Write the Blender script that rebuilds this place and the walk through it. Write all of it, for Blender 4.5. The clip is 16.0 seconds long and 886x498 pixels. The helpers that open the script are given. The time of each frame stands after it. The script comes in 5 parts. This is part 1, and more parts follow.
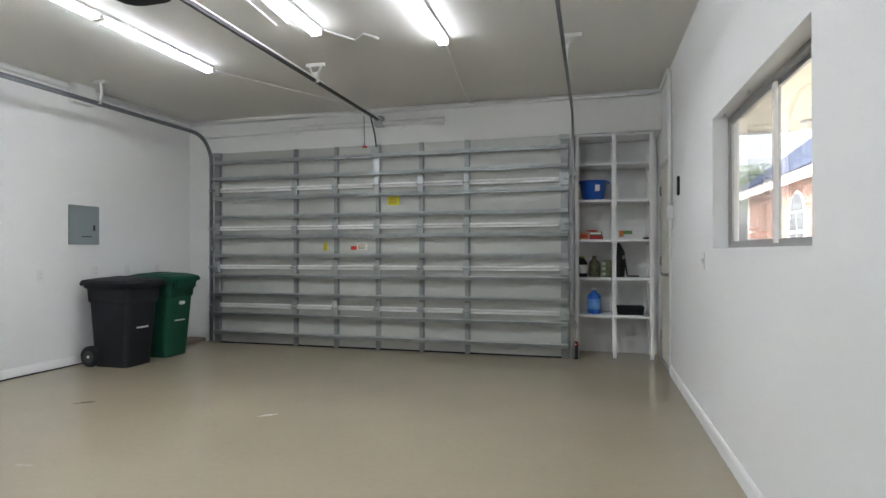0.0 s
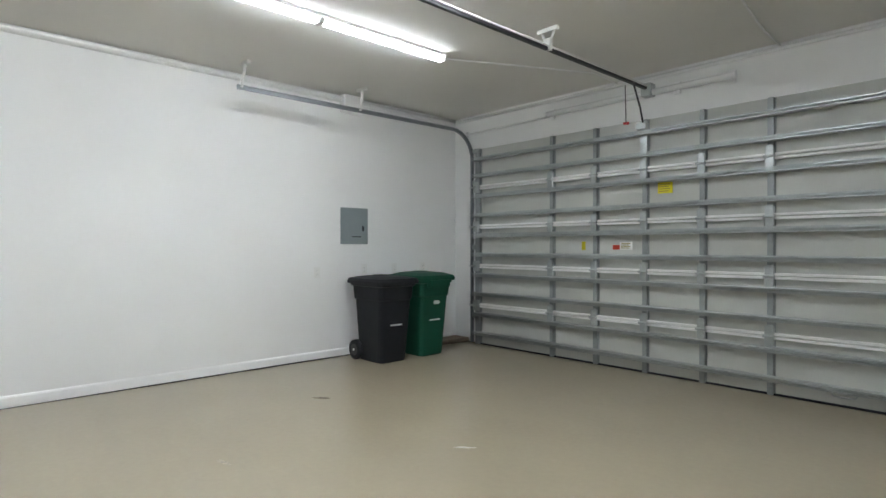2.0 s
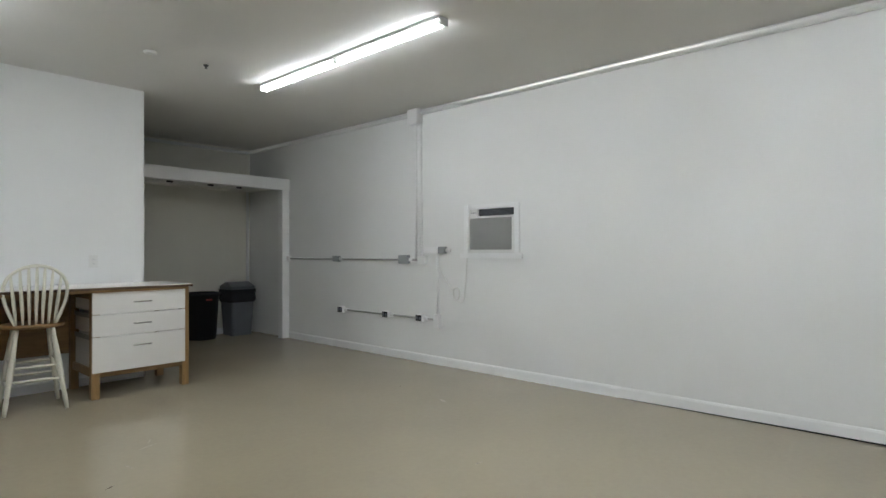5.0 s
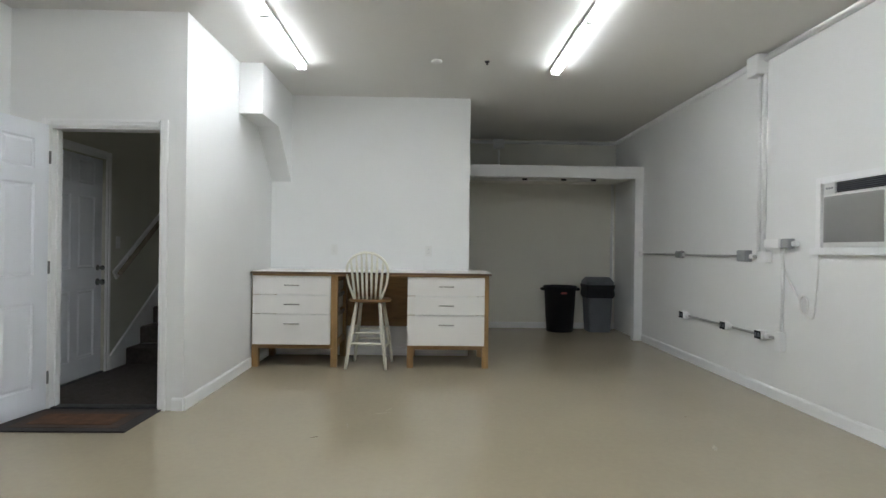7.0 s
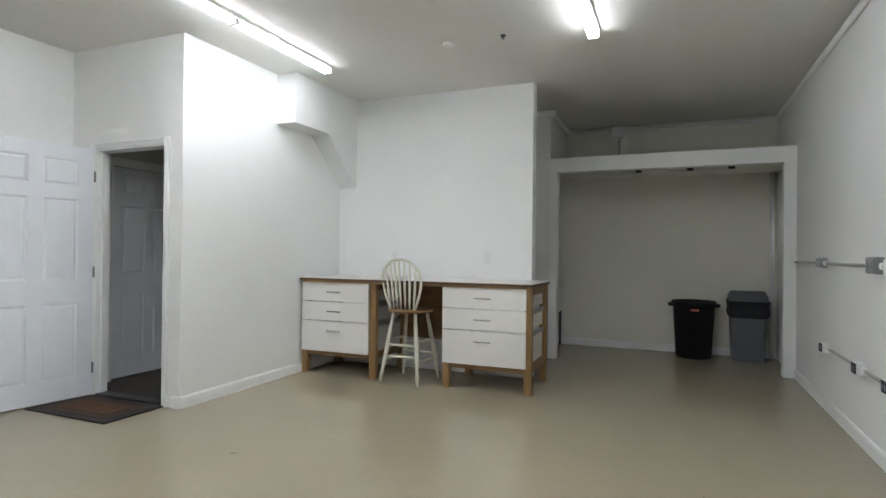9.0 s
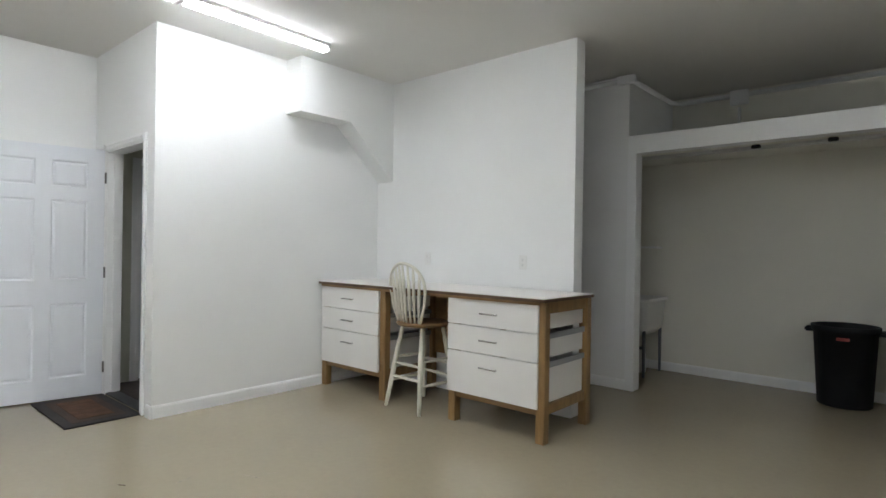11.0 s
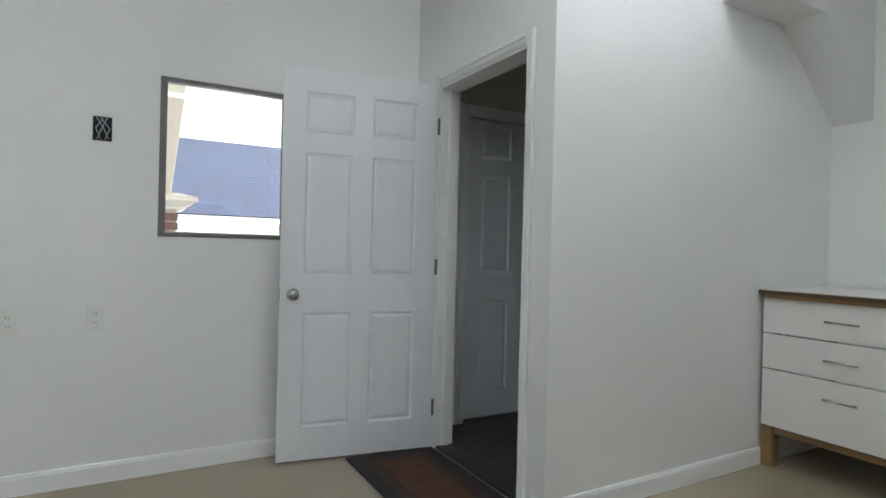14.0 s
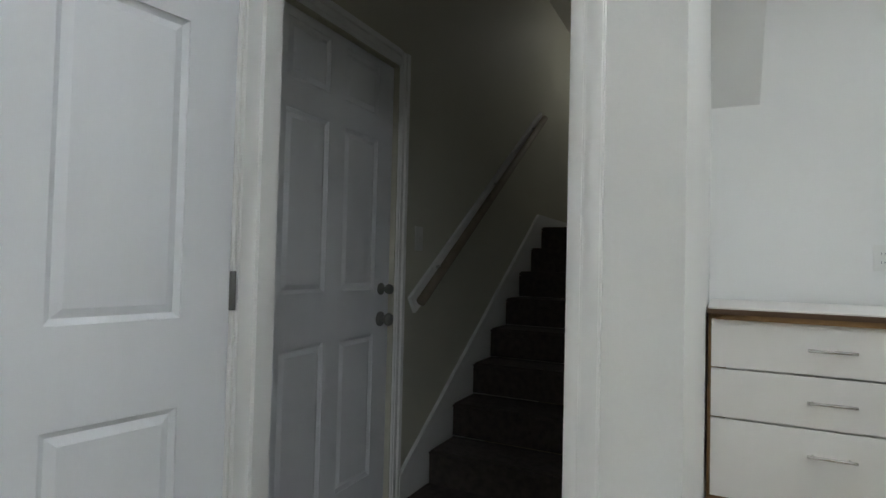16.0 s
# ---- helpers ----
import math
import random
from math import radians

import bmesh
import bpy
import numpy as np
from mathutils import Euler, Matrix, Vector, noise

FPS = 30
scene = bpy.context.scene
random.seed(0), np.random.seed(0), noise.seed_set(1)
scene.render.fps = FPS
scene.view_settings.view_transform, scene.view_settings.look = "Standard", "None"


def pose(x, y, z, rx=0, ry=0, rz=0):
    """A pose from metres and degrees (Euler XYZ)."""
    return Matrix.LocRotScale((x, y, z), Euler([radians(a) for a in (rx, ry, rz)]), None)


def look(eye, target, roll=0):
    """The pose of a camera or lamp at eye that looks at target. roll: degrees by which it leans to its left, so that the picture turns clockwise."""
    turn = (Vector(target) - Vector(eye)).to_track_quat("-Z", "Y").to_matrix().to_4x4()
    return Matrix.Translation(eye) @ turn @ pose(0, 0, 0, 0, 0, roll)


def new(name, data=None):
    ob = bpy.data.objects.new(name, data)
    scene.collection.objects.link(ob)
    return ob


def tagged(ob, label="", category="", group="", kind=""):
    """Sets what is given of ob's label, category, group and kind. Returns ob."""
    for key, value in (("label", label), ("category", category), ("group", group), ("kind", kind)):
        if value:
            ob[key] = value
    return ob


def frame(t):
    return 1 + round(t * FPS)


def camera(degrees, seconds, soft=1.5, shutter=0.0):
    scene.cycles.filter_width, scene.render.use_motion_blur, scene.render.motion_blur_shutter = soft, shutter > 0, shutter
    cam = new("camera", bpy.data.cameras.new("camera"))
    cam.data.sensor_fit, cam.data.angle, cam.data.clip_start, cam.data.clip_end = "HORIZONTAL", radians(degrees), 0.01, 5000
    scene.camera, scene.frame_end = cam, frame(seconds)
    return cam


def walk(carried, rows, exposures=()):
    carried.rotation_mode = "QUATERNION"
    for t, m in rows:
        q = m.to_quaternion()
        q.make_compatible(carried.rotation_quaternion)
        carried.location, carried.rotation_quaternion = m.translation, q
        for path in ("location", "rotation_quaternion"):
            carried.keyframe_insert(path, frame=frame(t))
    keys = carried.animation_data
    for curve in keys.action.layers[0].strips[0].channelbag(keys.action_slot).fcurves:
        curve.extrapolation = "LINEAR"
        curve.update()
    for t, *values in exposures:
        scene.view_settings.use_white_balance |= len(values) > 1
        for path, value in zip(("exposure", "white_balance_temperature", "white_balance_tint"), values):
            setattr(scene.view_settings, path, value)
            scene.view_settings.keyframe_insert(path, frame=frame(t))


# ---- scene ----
cam = camera(77.0, 16.0)
PATH = [
    (0, (0.856, 0.581, 1.153), (0.342, 2.514, 1.163), -0.1),
    (0.5, (0.901, 0.677, 1.171), (0.292, 2.582, 1.177), -0.1),
    (1, (0.921, 0.923, 1.181), (0.045, 2.721, 1.182), -0.1),
    (1.5, (0.959, 1.242, 1.176), (-0.216, 2.86, 1.171), -0.1),
    (2, (0.998, 1.701, 1.205), (-0.466, 3.064, 1.197), -0.0),
    (2.5, (1.072, 2.133, 1.237), (-0.66, 3.132, 1.223), 0.1),
    (3, (1.098, 2.572, 1.266), (-0.8, 3.202, 1.245), 0.0),
    (3.5, (1.039, 3.009, 1.283), (-0.953, 3.197, 1.266), -0.2),
    (4, (0.86, 3.468, 1.256), (-1.096, 3.054, 1.244), -0.3),
    (4.5, (0.593, 3.783, 1.216), (-1.19, 2.877, 1.225), -0.1),
    (5, (0.284, 3.944, 1.241), (-1.202, 2.606, 1.253), -0.1),
    (7.5, (-1.924, 4.165, 1.181), (-1.707, 2.177, 1.179), 0.8),
    (8, (-2.388, 3.928, 1.183), (-1.966, 1.973, 1.186), 0.7),
    (8.5, (-2.786, 3.633, 1.193), (-2.173, 1.729, 1.203), 0.6),
    (11, (-3.888, 1.759, 1.261), (-2.572, 0.253, 1.26), 0.9),
    (11.5, (-3.717, 1.658, 1.235), (-2.21, 0.343, 1.225), 1.0),
    (12, (-3.305, 1.599, 1.232), (-1.629, 0.509, 1.203), 1.4),
    (12.5, (-2.835, 1.583, 1.208), (-1.062, 0.658, 1.184), 1.4),
    (13, (-2.395, 1.632, 1.175), (-0.608, 0.735, 1.153), 1.5),
    (13.5, (-1.922, 1.657, 1.144), (-0.146, 0.736, 1.126), 1.6),
    (14, (-1.449, 1.626, 1.131), (0.29, 0.64, 1.125), 1.4),
    (14.5, (-0.974, 1.573, 1.121), (0.669, 0.432, 1.134), 1.5),
    (15, (-0.491, 1.438, 1.077), (0.958, 0.062, 1.147), 1.6),
    (15.5, (-0.06, 1.296, 1.079), (1.153, -0.293, 1.13), 1.7),
    (16, (0.276, 1.058, 1.095), (1.168, -0.732, 1.146), 1.4),
]
EXPOSURES = [(0, 2.2, 6400, 10), (1.5, 2.34, 6400, 9), (3.5, 1.95, 6350, 6), (4.5, 1.89, 6440, 7), (8, 2.12, 6500, 8), (11, 2.2, 6500, 9), (12, 1.8, 6500, 8), (13.5, 1.61, 6430, 7), (14.5, 1.56, 6350, 6), (15, 1.47, 6320, 6), (15.5, 1.6, 6430, 6), (16, 1.8, 6500, 6)]
walk(cam, [(t, look(eye, target, roll)) for t, eye, target, roll in PATH], EXPOSURES)

# ---------------------------------------------------------------- light
world = bpy.data.worlds.new("sky_world")
scene.world = world
world.use_nodes = True
wn = world.node_tree
sky = wn.nodes.new("ShaderNodeTexSky")
sky.sky_type = 'NISHITA'
sky.sun_disc = False
sky.sun_elevation, sky.sun_rotation = radians(48), radians(225)
sky.dust_density, sky.ozone_density = 6.0, 0.6
wn.nodes["Background"].inputs[1].default_value = 0.15
haze = wn.nodes.new("ShaderNodeHueSaturation")
haze.inputs["Saturation"].default_value, haze.inputs["Value"].default_value = 0.3, 1.7
wn.links.new(sky.outputs[0], haze.inputs["Color"])
wn.links.new(haze.outputs[0], wn.nodes["Background"].inputs[0])
sun_data = bpy.data.lights.new("sun", 'SUN')
sun_data.energy, sun_data.angle, sun_data.color = 4.0, radians(0.5), (1.0, 0.95, 0.88)
sun = new("sun", sun_data)
sun.matrix_world = look((-10, -10, 15.7), (0, 0, 0))
TUBE_GLOW = 6.9


# ---------------------------------------------------------------- materials
def mat(name, col, rough=0.6, metal=0.0, var=0.06, scale=3.0, grain=60.0, bump=0.05, spec=0.5, coat=0.0, rand=0.0, stretch=None):
    m = bpy.data.materials.new(name)
    m.use_nodes = True
    nt = m.node_tree
    b = nt.nodes["Principled BSDF"]
    b.inputs["Roughness"].default_value = rough
    b.inputs["Metallic"].default_value = metal
    b.inputs["Specular IOR Level"].default_value = spec
    b.inputs["Coat Weight"].default_value = coat
    tc = nt.nodes.new("ShaderNodeTexCoord")
    mp = nt.nodes.new("ShaderNodeMapping")
    nt.links.new(tc.outputs["Object"], mp.inputs[0])
    if stretch:
        mp.inputs["Scale"].default_value = stretch
    n1 = nt.nodes.new("ShaderNodeTexNoise")
    n1.inputs["Scale"].default_value, n1.inputs["Detail"].default_value = scale, 4
    n2 = nt.nodes.new("ShaderNodeTexNoise")
    n2.inputs["Scale"].default_value, n2.inputs["Detail"].default_value = grain, 3
    nt.links.new(mp.outputs[0], n1.inputs[0])
    nt.links.new(mp.outputs[0], n2.inputs[0])
    mix = nt.nodes.new("ShaderNodeMath")
    mix.operation = 'MULTIPLY_ADD'
    mix.inputs[1].default_value = 0.4
    nt.links.new(n2.outputs[0], mix.inputs[0])
    nt.links.new(n1.outputs[0], mix.inputs[2])
    ramp = nt.nodes.new("ShaderNodeMapRange")
    ramp.inputs[1].default_value, ramp.inputs[2].default_value = 0.45, 0.95
    ramp.inputs[3].default_value, ramp.inputs[4].default_value = 1 - var, 1 + var
    nt.links.new(mix.outputs[0], ramp.inputs[0])
    sc = nt.nodes.new("ShaderNodeVectorMath")
    sc.operation = 'SCALE'
    sc.inputs[0].default_value = col
    last = ramp.outputs[0]
    if rand:
        info = nt.nodes.new("ShaderNodeObjectInfo")
        r2 = nt.nodes.new("ShaderNodeMapRange")
        r2.inputs[3].default_value, r2.inputs[4].default_value = 1 - rand, 1 + rand
        nt.links.new(info.outputs["Random"], r2.inputs[0])
        mu = nt.nodes.new("ShaderNodeMath")
        mu.operation = 'MULTIPLY'
        nt.links.new(last, mu.inputs[0])
        nt.links.new(r2.outputs[0], mu.inputs[1])
        last = mu.outputs[0]
    nt.links.new(last, sc.inputs["Scale"])
    nt.links.new(sc.outputs[0], b.inputs["Base Color"])
    if bump:
        bp = nt.nodes.new("ShaderNodeBump")
        bp.inputs["Strength"].default_value, bp.inputs["Distance"].default_value = bump, 0.004
        nt.links.new(n2.outputs[0], bp.inputs["Height"])
        nt.links.new(bp.outputs[0], b.inputs["Normal"])
    return m


def emit(name, col, strength):
    m = bpy.data.materials.new(name)
    m.use_nodes = True
    b = m.node_tree.nodes["Principled BSDF"]
    b.inputs["Base Color"].default_value = (0.8, 0.8, 0.8, 1)
    b.inputs["Emission Color"].default_value = (*col, 1)
    b.inputs["Emission Strength"].default_value = strength
    return m


def glass(name, tint=(1, 1, 1)):
    m = bpy.data.materials.new(name)
    m.use_nodes = True
    b = m.node_tree.nodes["Principled BSDF"]
    b.inputs["Base Color"].default_value = (*tint, 1)
    b.inputs["Transmission Weight"].default_value = 1.0
    b.inputs["Roughness"].default_value = 0.0
    b.inputs["IOR"].default_value = 1.45
    return m


def mesh_screen(name, col, share):
    """A fine woven screen that lets most light through."""
    m = bpy.data.materials.new(name)
    m.use_nodes = True
    nt = m.node_tree
    b = nt.nodes["Principled BSDF"]
    b.inputs["Base Color"].default_value = (*col, 1)
    b.inputs["Roughness"].default_value = 0.8
    b.inputs["Alpha"].default_value = share
    return m


SCREEN = mesh_screen("screen_fabric", (0.20, 0.20, 0.20), 0.32)
WALL = mat("wall_paint", (0.795, 0.80, 0.792), 0.55, var=0.02, scale=1.2, grain=140, bump=0.08)
CEIL = mat("ceiling_paint", (0.73, 0.72, 0.69), 0.8, var=0.03, scale=0.8, grain=90, bump=0.12)
TRIM = mat("trim_paint", (0.84, 0.845, 0.845), 0.46, var=0.02, bump=0.02)
DOORP = mat("door_paint", (0.76, 0.78, 0.82), 0.38, var=0.02, scale=2, grain=80, bump=0.05, stretch=(6, 6, 0.6))
FLOOR = mat("floor_epoxy", (0.355, 0.306, 0.218), 0.16, var=0.06, scale=0.9, grain=25, bump=0.02, spec=0.5)
STEEL = mat("galvanised_steel", (0.42, 0.445, 0.445), 0.36, metal=0.75, var=0.14, scale=9, grain=55, bump=0.03)
STILE = mat("stile_steel", (0.28, 0.30, 0.30), 0.42, metal=0.5, var=0.14, scale=9, grain=55, bump=0.03)
SKIN = mat("door_skin_steel", (0.51, 0.52, 0.485), 0.55, metal=0.05, var=0.04, scale=3, grain=60, bump=0.03)
# Near-white colour puts the ceiling light caught by the joint lips into the material.
SEAM = mat("section_joint_highlight", (0.86, 0.86, 0.84), 0.35, var=0.03)
TRACKM = mat("track_steel", (0.22, 0.235, 0.25), 0.4, metal=0.75, var=0.12, scale=8)
DARKM = mat("dark_steel", (0.06, 0.06, 0.065), 0.45, metal=0.6)
CHROME = mat("satin_nickel", (0.62, 0.61, 0.59), 0.25, metal=1.0, var=0.03)
ALU = mat("window_aluminium", (0.42, 0.42, 0.41), 0.45, metal=0.7, var=0.05)
ALUD = mat("dark_aluminium", (0.17, 0.17, 0.165), 0.5, metal=0.4, var=0.08)
PANELG = mat("panel_grey_enamel", (0.23, 0.27, 0.275), 0.45, var=0.03)
BLACKP = mat("black_plastic", (0.014, 0.0155, 0.019), 0.6, var=0.15, grain=120, bump=0.05, spec=0.25)
GREENP = mat("green_plastic", (0.004, 0.060, 0.034), 0.55, var=0.12, grain=120, bump=0.05, spec=0.3)
GREYP = mat("grey_plastic", (0.12, 0.13, 0.15), 0.5, var=0.1)
GREYD = mat("dark_grey_plastic", (0.03, 0.031, 0.034), 0.5)
WHITEP = mat("white_plastic", (0.75, 0.75, 0.73), 0.4, var=0.03)
GREYBOX = mat("grey_box", (0.33, 0.34, 0.35), 0.45, metal=0.3)
WOOD = mat("stained_wood", (0.26, 0.155, 0.06), 0.45, var=0.3, scale=3, grain=14, bump=0.1, stretch=(6, 6, 0.8))
WOODX = mat("stained_wood_rail", (0.235, 0.135, 0.052), 0.45, var=0.3, scale=3, grain=14, bump=0.1, stretch=(0.8, 6, 6))
WOODE = mat("dark_wood_edge", (0.10, 0.055, 0.028), 0.5, var=0.25, stretch=(0.8, 6, 6))
LAMI = mat("white_laminate", (0.79, 0.775, 0.75), 0.3, var=0.02, grain=200, bump=0.01)
CREAM = mat("cream_paint", (0.70, 0.68, 0.58), 0.42, var=0.06, grain=30)
CARPET = mat("dark_carpet", (0.066, 0.054, 0.047), 0.95, var=0.35, scale=30, grain=400, bump=0.6)
GREYC = mat("conduit_grey", (0.40, 0.40, 0.39), 0.45, metal=0.3, var=0.08)
GRILLE = mat("grille_grey", (0.35, 0.35, 0.335), 0.6, var=0.05)
MATB = mat("mat_border", (0.028, 0.024, 0.024), 0.95, var=0.3, grain=300, bump=0.5)
MATR = mat("mat_field", (0.085, 0.038, 0.017), 0.95, var=0.35, scale=14, grain=300, bump=0.5)
TUBE = emit("fluorescent_tube", (0.945, 0.98, 1.04), TUBE_GLOW)
GLASS = glass("window_glass")
BRICK = mat("brick_clay", (0.25, 0.15, 0.12), 0.85, var=0.15, scale=20, grain=120, bump=0.3, rand=0.3)
MORTAR = mat("mortar", (0.55, 0.52, 0.49), 0.9)
ROOF = mat("slate_shingle", (0.012, 0.019, 0.042), 0.85, var=0.35, scale=4, grain=40, bump=0.3, rand=0.2)
WHITEX = mat("exterior_white", (0.80, 0.79, 0.77), 0.6)
GROUND = mat("yard_concrete", (0.46, 0.44, 0.40), 0.9, var=0.12, scale=0.6, grain=20)


# ---------------------------------------------------------------- mesh helpers
def box(bm, x0, x1, y0, y1, z0, z1, bevel=0.0):
    g = bmesh.ops.create_cube(bm, size=1.0)
    vs = g["verts"]
    for v in vs:
        v.co = Vector((x0 if v.co.x < 0 else x1, y0 if v.co.y < 0 else y1, z0 if v.co.z < 0 else z1))
    if bevel:
        es = list({e for v in vs for e in v.link_edges})
        bmesh.ops.bevel(bm, geom=es, offset=bevel, segments=2, affect='EDGES', clamp_overlap=True)
    return bm


def bx(*a, bevel=0.0):
    return box(bmesh.new(), *a, bevel=bevel)


def tube(bm, pts, r, n=10, caps=True):
    """A round bar swept along points; r one radius or one for each point."""
    pts = [Vector(p) for p in pts]
    rs = r if isinstance(r, (list, tuple)) else [r] * len(pts)
    rings, side = [], None
    for i, p in enumerate(pts):
        d = (pts[min(i + 1, len(pts) - 1)] - pts[max(i - 1, 0)]).normalized()
        if side is None:
            side = d.orthogonal().normalized()
        side = (side - d * side.dot(d)).normalized()
        up = d.cross(side)
        rings.append([bm.verts.new(p + (side * math.cos(a) + up * math.sin(a)) * rs[i]) for a in [2 * math.pi * k / n for k in range(n)]])
    for a, b in zip(rings, rings[1:]):
        for k in range(n):
            f = bm.faces.new((a[k], a[(k + 1) % n], b[(k + 1) % n], b[k]))
            f.smooth = True
    if caps:
        bm.faces.new(rings[0][::-1])
        bm.faces.new(rings[-1])
    return bm


def tb(pts, r, n=10):
    return tube(bmesh.new(), pts, r, n)


def loft(bm, loops, smooth=False):
    """Skins a list of closed loops of equal count, capped at both ends."""
    rings = [[bm.verts.new(p) for p in l] for l in loops]
    n = len(rings[0])
    for a, b in zip(rings, rings[1:]):
        for k in range(n):
            f = bm.faces.new((a[k], a[(k + 1) % n], b[(k + 1) % n], b[k]))
            f.smooth = smooth
    bm.faces.new(rings[0][::-1])
    bm.faces.new(rings[-1])
    return bm


def rrect(x0, x1, y0, y1, z, r=0.03, n=3):
    """A rounded rectangle loop at height z."""
    out = []
    for cx, cy, a0 in ((x1 - r, y1 - r, 0), (x0 + r, y1 - r, 90), (x0 + r, y0 + r, 180), (x1 - r, y0 + r, 270)):
        for k in range(n + 1):
            a = radians(a0 + 90 * k / n)
            out.append((cx + r * math.cos(a), cy + r * math.sin(a), z))
    return out


def part(name, bm, material, parent=None, label="", smooth=False):
    bmesh.ops.recalc_face_normals(bm, faces=bm.faces)
    me = bpy.data.meshes.new(name)
    bm.to_mesh(me)
    bm.free()
    me.materials.append(material)
    ob = new(name, me)
    if parent is not None:
        ob.parent = parent
        if parent.type == 'EMPTY' or parent.matrix_basis != Matrix():
            ob.matrix_parent_inverse = parent.matrix_basis.inverted() if parent.parent is None else Matrix()
    if label:
        ob["label"] = label
    return ob


def thing(name, base, label, category, group="", kind=""):
    ob = new(name)
    ob.empty_display_size = 0.05
    ob.matrix_basis = pose(*base)
    return tagged(ob, label, category, group, kind)


def solid(name, bm, material, label="", category="", group="", kind=""):
    return tagged(part(name, bm, material), label, category, group, kind)


def wall(name, axis, a, b, u0, u1, z0, z1, holes=(), material=None, label=""):
    """A wall between the planes a and b of an axis, from u0 to u1 along the other, with holes (u0, u1, z0, z1) through it."""
    us = sorted({u0, u1, *[h[0] for h in holes], *[h[1] for h in holes]})
    zs = sorted({z0, z1, *[h[2] for h in holes], *[h[3] for h in holes]})
    us = [u for u in us if u0 <= u <= u1]
    zs = [z for z in zs if z0 <= z <= z1]
    full = {}
    for i in range(len(us) - 1):
        for j in range(len(zs) - 1):
            cu, cz = (us[i] + us[i + 1]) / 2, (zs[j] + zs[j + 1]) / 2
            full[i, j] = not any(h[0] < cu < h[1] and h[2] < cz < h[3] for h in holes)
    bm = bmesh.new()

    def V(p, u, z):
        return bm.verts.new((p, u, z) if axis == 'x' else (u, p, z))
    for (i, j), ok in full.items():
        if not ok:
            continue
        A, B, C, D = us[i], us[i + 1], zs[j], zs[j + 1]
        for p in (a, b):
            bm.faces.new((V(p, A, C), V(p, B, C), V(p, B, D), V(p, A, D)))
        for di, dj, q in ((-1, 0, ((A, C), (A, D))), (1, 0, ((B, C), (B, D))), (0, -1, ((A, C), (B, C))), (0, 1, ((A, D), (B, D)))):
            if not full.get((i + di, j + dj), False):
                (p0, p1), (q0, q1) = q
                bm.faces.new((V(a, p0, p1), V(b, p0, p1), V(b, q0, q1), V(a, q0, q1)))
    bmesh.ops.remove_doubles(bm, verts=bm.verts, dist=1e-4)
    return solid(name, bm, material or WALL, label, "wall", kind="structure")


# ---------------------------------------------------------------- structure
W, E, N, C = -4.26, 1.575, 6.82, 2.87
WIN1 = (2.71, 4.29, 1.16, 1.96)
WIN2 = (0.26, 1.50, 1.15, 1.93)
SIDE = (6.20, 7.02, 0.0, 2.05)
DOOR2 = (-1.065, -0.262, 0.0, 1.972)
wall("wall_west", 'x', W - 0.15, W, -4.45, 7.0, 0, C, [(0.225, 0.815, 1.235, 1.70)], label="white painted garage wall with wall air conditioner")
wall("wall_east", 'x', E, E + 0.15, -0.01, 7.4, 0, C, [WIN1, WIN2, SIDE], label="white painted wall with two windows")
wall("wall_north", 'y', N, N + 0.15, W, 0.68, 0, C, [(-3.66, 0.53, 0, 2.36)], label="white wall around the garage door")
wall("wall_north_lintel", 'y', N, N + 0.15, 0.68, E, 2.434, C, label="white wall above the shelf niche")
wall("wall_niche_back", 'y', 7.26, 7.4, 0.53, E, 0, 2.60, label="white back wall of the shelf niche")
wall("wall_niche_side", 'x', 0.53, 0.68, N + 0.15, 7.26, 0, 2.60, label="white side wall of the shelf niche")
wall("ceiling_niche", 'y', N + 0.15, 7.26, 0.68, E, 2.434, 2.6, label="white top of the shelf niche")
wall("wall_doorway", 'y', -0.01, 0.11, 0.325, E, 0, C, [(0.50, 1.29, 0, 2.03)], label="white wall with the stair doorway")
wall("wall_stair", 'x', 0.325, 0.445, -4.3, -0.01, 0, 3.3, label="white wall between garage and stairs")
wall("wall_desk", 'y', -2.18, -2.05, -1.87, 0.325, 0, C, label="white wall behind the long desk")
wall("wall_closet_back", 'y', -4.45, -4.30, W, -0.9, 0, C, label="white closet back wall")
wall("wall_closet_front", 'y', -3.29, -3.17, -1.81, 0.325, 0, C, label="white wall in the passage behind the desk wall")
wall("wall_closet_east", 'x', -0.9, -0.78, -4.45, -3.29, 0, 2.28, label="white closet end wall")
wall("wall_loft_east", 'x', -1.81, -1.69, -4.30, -3.29, 2.30, C, label="white side wall of the loft")
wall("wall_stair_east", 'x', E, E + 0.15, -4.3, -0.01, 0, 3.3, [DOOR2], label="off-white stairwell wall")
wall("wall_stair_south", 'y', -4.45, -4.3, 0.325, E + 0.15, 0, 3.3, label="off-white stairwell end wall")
solid("ceiling", bx(W - 0.15, E + 0.15, -2.05, 7.0, C, C + 0.12), CEIL, "white painted garage ceiling", "ceiling", kind="structure")
solid("ceiling_rear", bx(W - 0.15, 0.325, -4.45, -2.05, C, C + 0.12), CEIL, "white painted ceiling over the closet", "ceiling", kind="structure")
solid("ceiling_stair", bx(0.325, E + 0.15, -4.45, -0.01, 3.3, 3.42), CEIL, "stairwell ceiling", "ceiling", kind="structure")
wall("wall_stair_top", 'y', -0.01, 0.11, 0.325, E + 0.15, C + 0.12, 3.42, label="wall above the stair doorway")
